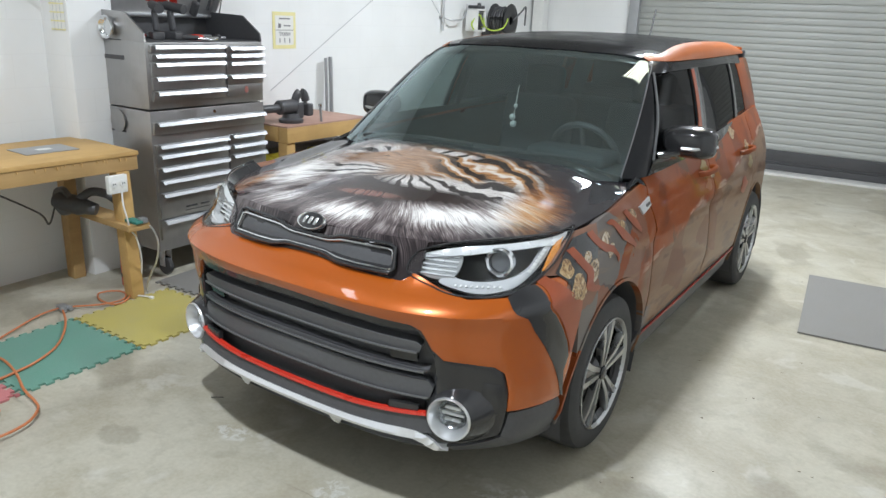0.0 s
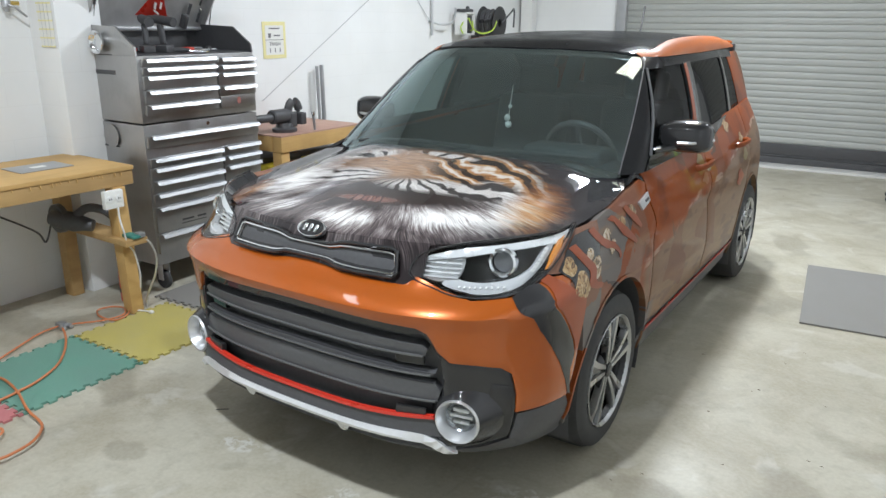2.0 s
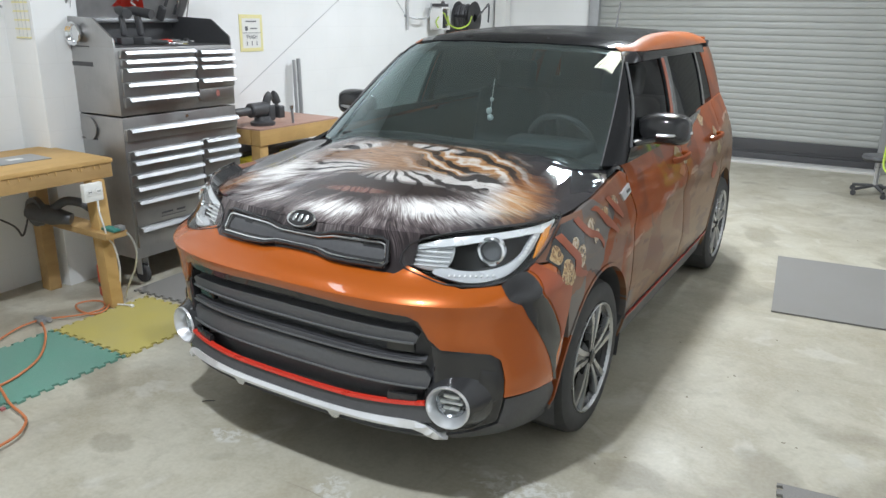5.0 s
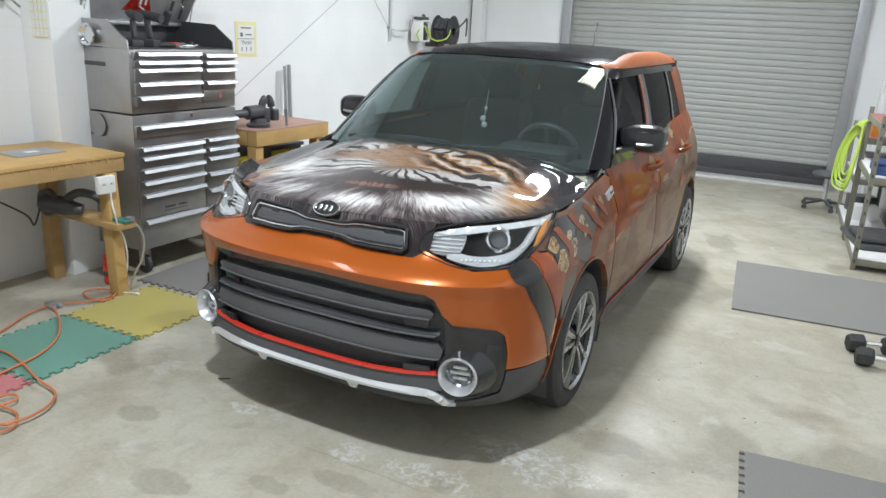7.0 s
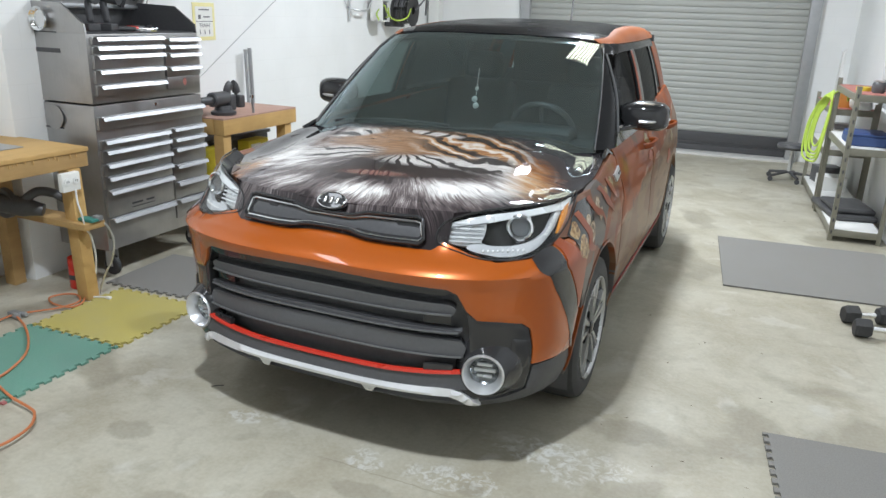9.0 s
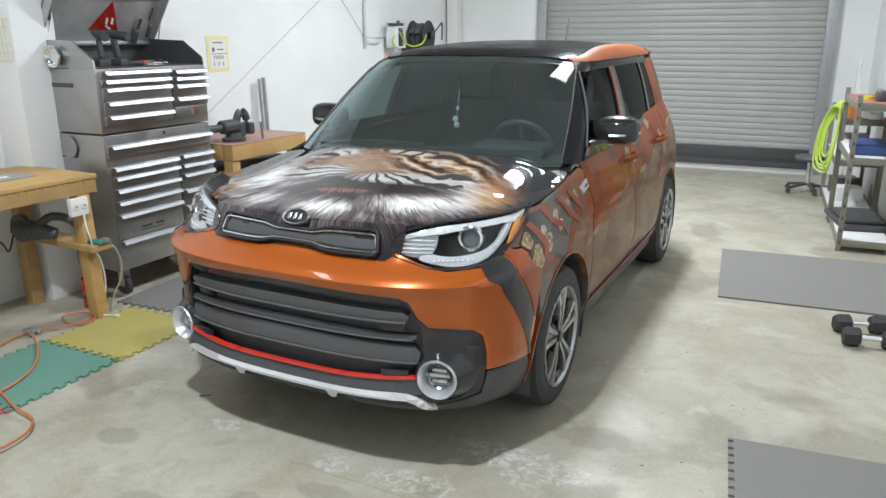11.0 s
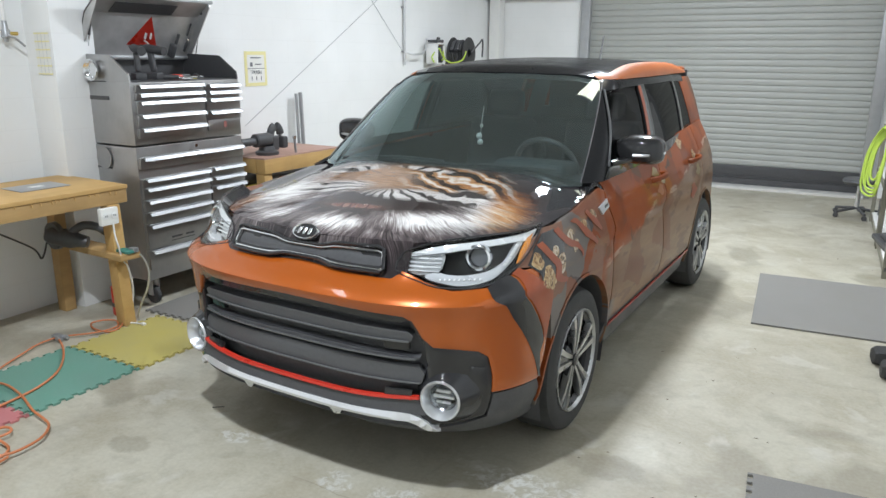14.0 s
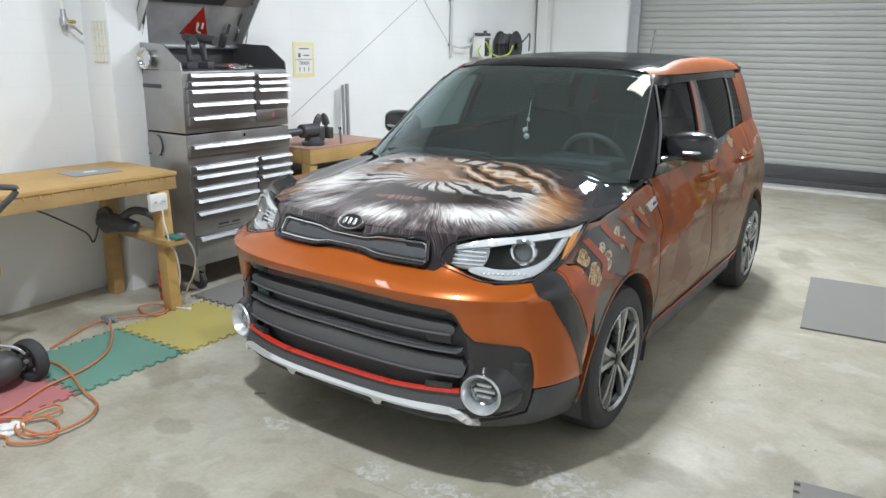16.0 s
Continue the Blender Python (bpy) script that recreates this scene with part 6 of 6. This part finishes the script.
def jigsaw(w, d, teeth, sides, depth=.022):
    """The outline of a foam tile with interlocking teeth on the chosen sides (0 front, 1 right, 2 back, 3 left)."""
    corner = [(0, 0), (w, 0), (w, d), (0, d)]
    out = []
    for s in range(4):
        a, b = Vector(corner[s]), Vector(corner[(s + 1) % 4])
        e = (b - a) / teeth
        n = Vector((-e.y, e.x)).normalized()
        for i in range(teeth):
            p = a + e * i
            out.append(p)
            if s in sides:
                for f, k in ((.30, 0), (.22, .85), (.34, 1), (.66, 1), (.78, .85), (.70, 0)):
                    out.append(p + e * f + n * depth * k)
    return out


def foam_tile(x, y, w, d, material, label, turn=0, sides=(0, 1, 2, 3), teeth=9, high=.012, group="foam floor tiles"):
    bm = bmesh.new()
    f = bm.faces.new([bm.verts.new((p.x, p.y, high)) for p in jigsaw(w, d, teeth, sides)])
    e = bmesh.ops.extrude_face_region(bm, geom=[f])
    bmesh.ops.translate(bm, vec=(0, 0, -high + .001), verts=[v for v in e["geom"] if isinstance(v, bmesh.types.BMVert)])
    bmesh.ops.recalc_face_normals(bm, faces=bm.faces)
    ob = part("foam_tile", bm, material, None, label, smooth=False)
    ob.matrix_basis = pose(x, y, 0, 0, 0, turn)
    return tagged(ob, category="floor mat", group=group)


def floor_tiles():
    foam_tile(-2.0, .19, .625, .625, FOAM_YELLOW, "yellow interlocking foam floor tile", 1)
    foam_tile(-2.0, -.435, .625, .623, FOAM_GREEN, "green interlocking foam floor tile", 1)
    foam_tile(-1.99, -1.06, .625, .623, FOAM_RED, "red interlocking foam floor tile", 1)
    foam_tile(-2.16, .835, .62, .625, FOAM_GREY, "grey interlocking foam floor tile beside the tool cabinet", 3, (0, 1))
    foam_tile(1.373, 2.728, 1.22, 1.235, FOAM_GREY, "large grey foam mat on bare concrete", 5.5, (), 8)
    foam_tile(1.79, -.38, 1.2, 1.215, FOAM_GREY, "large grey foam mat with a toothed edge", 6.5, (3,), 20)


def floor_machine():
    m = thing("floor_machine", "orange machine on black wheels with a tall black handle", "machine", pose(-1.72, -.47, 0, 0, 0, 12))
    for s in (0, -.42):
        w = part("wheel", lathe([(.074, -.024), (.078, -.032), (.098, -.034), (.110, -.022), (.113, 0), (.110, .022), (.098, .034), (.078, .032), (.074, .024), (.072, 0), (.074, -.024)], 40, "Y", None, pose(0, s, .113)), RUBBER, m, "black rubber wheel")
        part("wheel_hub", lathe([(0, -.012), (.03, -.012), (.034, 0), (.073, .006), (.073, .014), (0, .018)], 24, "Y", None, pose(0, s, .113)), TRIM, w)
        for k in range(5):
            a = 2 * math.pi * k / 5
            rib = Matrix.Translation((0, s - .002, .113)) @ Matrix.Rotation(a, 4, "Y")
            part("hub_rib", box(.012, .016, .05, rib @ Vector((0, 0, .045)), .003, None, rib.to_3x3().to_4x4()), SILVER, w)
    part("axle", tube([(0, .03, .113), (0, -.45, .113)], .012, 8), STEEL_GREY, m)
    part("gear_case", lathe([(0, -.13), (.05, -.13), (.075, -.09), (.085, -.02), (.075, .05), (.045, .085), (0, .085)], 22, "Y", None, pose(-.02, -.14, .125)), BLACK, m)
    part("gear_cover", box(.12, .14, .10, (-.06, -.20, .12), .03, None, Matrix.Rotation(radians(20), 4, "Y"), 3), TRIM, m)
    part("brake_lever", tube(smooth_line([(.05, -.06, .18), (.03, -.09, .22), (-.04, -.13, .235)], 5), .008, 7), STEEL_GREY, m)
    part("machine_body", box(.24, .30, .26, (-.22, -.20, .16), .04, None, None, 3), ORANGE_MATT, m, "worn orange housing")
    part("column", box(.16, .16, .14, (-.20, -.16, .40), .03, None, None, 3), ORANGE_MATT, m)
    d = part("reel", lathe([(.03, -.02), (.075, -.03), (.09, -.02), (.09, .02), (.075, .03), (.03, .02)], 28, "X", None, pose(-.08, -.13, .60)), YELLOW_ORANGE, m, "yellow-orange disc")
    part("reel_core", lathe([(0, -.012), (.03, -.014), (.03, .014), (0, .012)], 16, "X", None, pose(-.08, -.13, .60)), RED, d)
    part("handle", tube(smooth_line([(-.10, -.10, .50), (-.03, -.08, .70), (-.05, -.05, .85), (.03, .03, .98), (-.02, .0, 1.0), (-.24, -.06, 1.0), (-.40, -.12, .98)], 6), .015, 9), BLACK, m, "bent black tube handle")


ORANGE_MATT = plain("worn_orange_enamel", (.42, .13, .05), .55, grain=.2, scale=14)
YELLOW_ORANGE = plain("yellow_orange_plastic", (.75, .36, .03), .45)

# ---- things along the east wall ----
def rack(y0, y1, levels, height, label, tops):
    r = thing("shelf_rack", label, "shelving")
    turn = pose(0, 0, 0, 0, 0, 3.5)
    r.matrix_basis = turn
    x0, x1 = 2.345, 2.735
    for x in (x0 + .018, x1 - .018):
        for y in (y0 + .018, y1 - .018):
            p = bmesh.new()
            box(.036, .004, height, (x, y - .016, 0), .001, p)
            box(.004, .036, height, (x - .016 if x < 2.5 else x + .016, y, 0), .001, p)
            post = part("post", p, OLIVE, r, "slotted angle post")
            for k in range(int(height / .1)):
                part("post_slot", box(.012, .002, .03, (x, y - .0195, .06 + .1 * k), 0), BLACK, post) if y < y0 + .1 and x < 2.5 else None
    for z, top in zip(levels, tops):
        f = bmesh.new()
        for y in (y0 + .012, y1 - .012):
            box(x1 - x0 - .01, .018, .055, ((x0 + x1) / 2, y, z - .058), .003, f)
        for x in (x0 + .012, x1 - .012):
            box(.018, y1 - y0 - .045, .055, (x, (y0 + y1) / 2, z - .058), .003, f)
        s = part("shelf_frame", f, OLIVE, r)
        part("shelf_board", box(x1 - x0 - .03, y1 - y0 - .03, .014, ((x0 + x1) / 2, (y0 + y1) / 2, z - .012), .002), top, s)
    return r


def east_side():
    a0, a1 = 4.20, 5.28
    rack(a0, a1, (.10, .77, 1.19), 1.25, "olive steel shelf rack with white boards", (WHITE, WHITE, REDTOP))
    rack(5.36, 6.56, (.10, .58, .96), 1.02, "low olive steel shelf rack with a red top board", (WHITE, WHITE, REDTOP))
    T = pose(0, 0, 0, 0, 0, 3.5)

    def item(name, label, category, x, y, z, turn=0):
        return thing(name, label, category, T @ pose(x, y, z, 0, 0, turn))
    b = item("tool_case", "blue plastic case on the middle shelf", "case", 2.53, 4.52, .773)
    part("case_body", box(.30, .40, .075, (0, 0, 0), .012), BLUE, b)
    part("case_lid", box(.29, .38, .02, (0, 0, .076), .008), BLUE, b)
    k = item("dark_mat", "folded black sheet on the bottom shelf", "sheet", 2.54, 4.80, .103, 8)
    part("fold", box(.36, .72, .05, (0, .08, 0), .02, None, None, 3), BLACK, k)
    part("fold", box(.32, .50, .045, (.01, .02, .051), .02, None, None, 3), BLACK, k)
    o = item("orange_box", "orange cardboard box on the red shelf", "box", 2.52, 5.60, .963)
    part("box_body", box(.20, .26, .18, (0, 0, 0), .004), plain("orange_card", (.50, .20, .04), .7), o)
    p = item("paper_bag", "crumpled white bag on the red shelf", "bag", 2.60, 5.40, .963)
    bag = bmesh.new()
    bmesh.ops.create_icosphere(bag, subdivisions=3, radius=.1)
    for v in bag.verts:
        v.co *= 1 + .35 * noise.noise(v.co * 14)
        v.co.z = max(v.co.z * .8, -.06) + .06
    part("bag_body", bag, PAPER, p)
    g = item("glass_jar", "glass jar of dark parts on the top shelf", "jar", 2.53, 4.42, 1.193)
    part("jar_body", lathe([(0, 0), (.045, 0), (.05, .02), (.05, .07), (.04, .085), (.0, .085)], 20), TRIM, g)
    part("jar_lid", lathe([(.042, .085), (.044, .10), (0, .10)], 20), SILVER, g)
    for y, x, tilt, tall in ((7.30, 2.60, 7, 1.44), (6.95, 2.62, -9, 1.46)):
        s = item("leaning_board", "tall white board leaning in the corner behind the racks", "board", x, y, 0)
        part("board", box(.018, .13, tall, (0, 0, .0), .002, None, Matrix.Rotation(radians(tilt), 4, "X")), WHITE, s)
    j = item("plastic_jug", "white plastic jug on the top shelf", "jug", 2.64, 4.32, 1.193)
    part("jug_body", lathe([(0, 0), (.068, 0), (.075, .01), (.075, .17), (.06, .21), (.022, .235), (.022, .26), (0, .26)], 24), WHITE, j)
    part("jug_cap", lathe([(.026, .258), (.026, .285), (0, .287)], 18), BLUE, j)
    t = item("tape_roll", "roll of yellow tape on the top shelf", "tape", 2.45, 4.58, 1.193)
    part("tape", lathe([(.035, 0), (.055, 0), (.055, .03), (.035, .03), (.035, 0)], 24), YELLOW, t)
    q = item("notice_card", "white card standing on the red shelf", "card", 2.64, 5.58, .963)
    part("card", box(.006, .34, .17, (0, 0, 0), .001), PAPER, q)
    h = item("hose_coil", "lime green air hose hanging in loops from the rack post", "hose", 2.345, 5.25, 0)
    for i in range(5):
        w, top, low = .05 + .014 * i, 1.13 - .012 * i, .62 - .028 * (i % 3) - .03 * i
        pts = [(-.02 - .014 * i, .02, top), (-.05 - .02 * i, w, top - .12), (-.10 - .018 * i, w + .03, (top + low) / 2), (-.12 - .014 * i, w, low + .05), (-.09, 0, low), (-.06, -w * .6, low + .08), (-.035, -w * .4, (top + low) / 2), (-.02, -.01, top - .05)]
        part("hose_loop", tube(smooth_line(pts + pts[:1], 6), .0095, 7), LIME, h)
    part("hose_tail", tube(smooth_line([(-.02, 0, 1.10), (.04, -.03, 1.15), (.08, -.06, 1.13), (.10, -.08, 1.05)], 5), .0095, 7), LIME, h)
    for i, (y, z) in enumerate(((5.7, .583), (6.05, .583), (5.9, .103), (6.3, .103))):
        c = item("grey_carton", "plain grey carton on the low rack", "box", 2.54, y, z, 4 * i)
        part("carton_body", box(.24, .22, .14 + .03 * (i % 2), (0, 0, 0), .004), (PAPER, STEEL_GREY, WHITE, TRIM)[i], c)
    s = item("rolling_stool", "low rolling stool with black star base", "stool", 2.22, 6.72, 0)
    part("stool_seat", lathe([(0, .36), (.15, .36), (.17, .385), (.16, .415), (0, .42)], 28), TRIM, s)
    part("stool_column", lathe([(.025, .08), (.022, .36)], 14), SILVER, s)
    for k in range(5):
        a = 2 * math.pi * k / 5
        leg = part("stool_leg", tube([(0, 0, .10), (.24 * math.cos(a), .24 * math.sin(a), .065)], .016, 8), BLACK, s)
        part("stool_caster", lathe([(0, -.012), (.026, -.012), (.028, 0), (.026, .012), (0, .012)], 14, "Y", None, pose(.24 * math.cos(a), .24 * math.sin(a), .03)), BLACK, leg)
    for x, y, turn in ((2.20, 2.46, 20), (2.25, 2.24, 8)):
        d = thing("dumbbell", "black hexagonal dumbbell on the floor", "dumbbell", pose(x, y, .052, 0, 0, turn), "dumbbells")
        for s2 in (-.10, .10):
            part("weight", lathe([(0, -.045), (.045, -.045), (.058, -.032), (.058, .032), (.045, .045), (0, .045)], 6, "X", None, pose(s2, 0, 0, 30)), RUBBER, d)
        part("grip", tube([(-.07, 0, 0), (0, 0, 0), (.07, 0, 0)], .016, 12), CHROME, d)


def cable_wrap():
    """A crumpled white wrapper in the coiled cord."""
    w = thing("plastic_wrapper", "crumpled white plastic wrapper beside the coiled cord", "wrapper", pose(-1.28, -.80, 0))
    bm = bmesh.new()
    bmesh.ops.create_icosphere(bm, subdivisions=3, radius=.05)
    for v in bm.verts:
        v.co *= 1 + .5 * noise.noise(v.co * 30)
        v.co.z = max(v.co.z * .5, -.016) + .016
    part("film", bm, WHITE, w, smooth=False)


def floor_litter():
    """Dry leaf bits, grit and scraps on the concrete."""
    rng = random.Random(11)
    bm = bmesh.new()
    for i in range(95):
        x, y = (rng.uniform(-1.6, 2.4), rng.uniform(-1.2, 7.5)) if i < 70 else (rng.gauss(1.5, .3), rng.gauss(1.0, .7))
        if -.95 < x < .95 and -.1 < y < 4.1 or (x > 1.3 and 2.6 < y < 4.2):
            continue
        r, a = rng.uniform(.003, .010), rng.uniform(0, 6.3)
        v = [bm.verts.new((x + r * k * math.cos(a + t), y + r * k * math.sin(a + t) * .5, .002 + .004 * rng.random())) for t, k in ((0, 1.5), (1.4, .7), (2.9, 1.3), (4.4, .6))]
        bm.faces.new(v)
    ob = part("litter", bm, plain("dry_leaf", (.09, .065, .04), .8), None, "dry leaf bits and grit on the concrete", smooth=False)
    tagged(ob, kind="stuff")
    s = part("twig", tube([(-.70, .09, .004), (-.68, .105, .005), (-.655, .125, .004)], .002, 5), BLACK, None, "short dark twig on the concrete")
    tagged(s, category="twig")


work_bench()
power_outlet()
floor_cords()
under_bench()
tool_chest()
wall_sign()
wall_fittings()
vise_bench()
floor_tiles()
floor_machine()
east_side()
floor_litter()
cable_wrap()
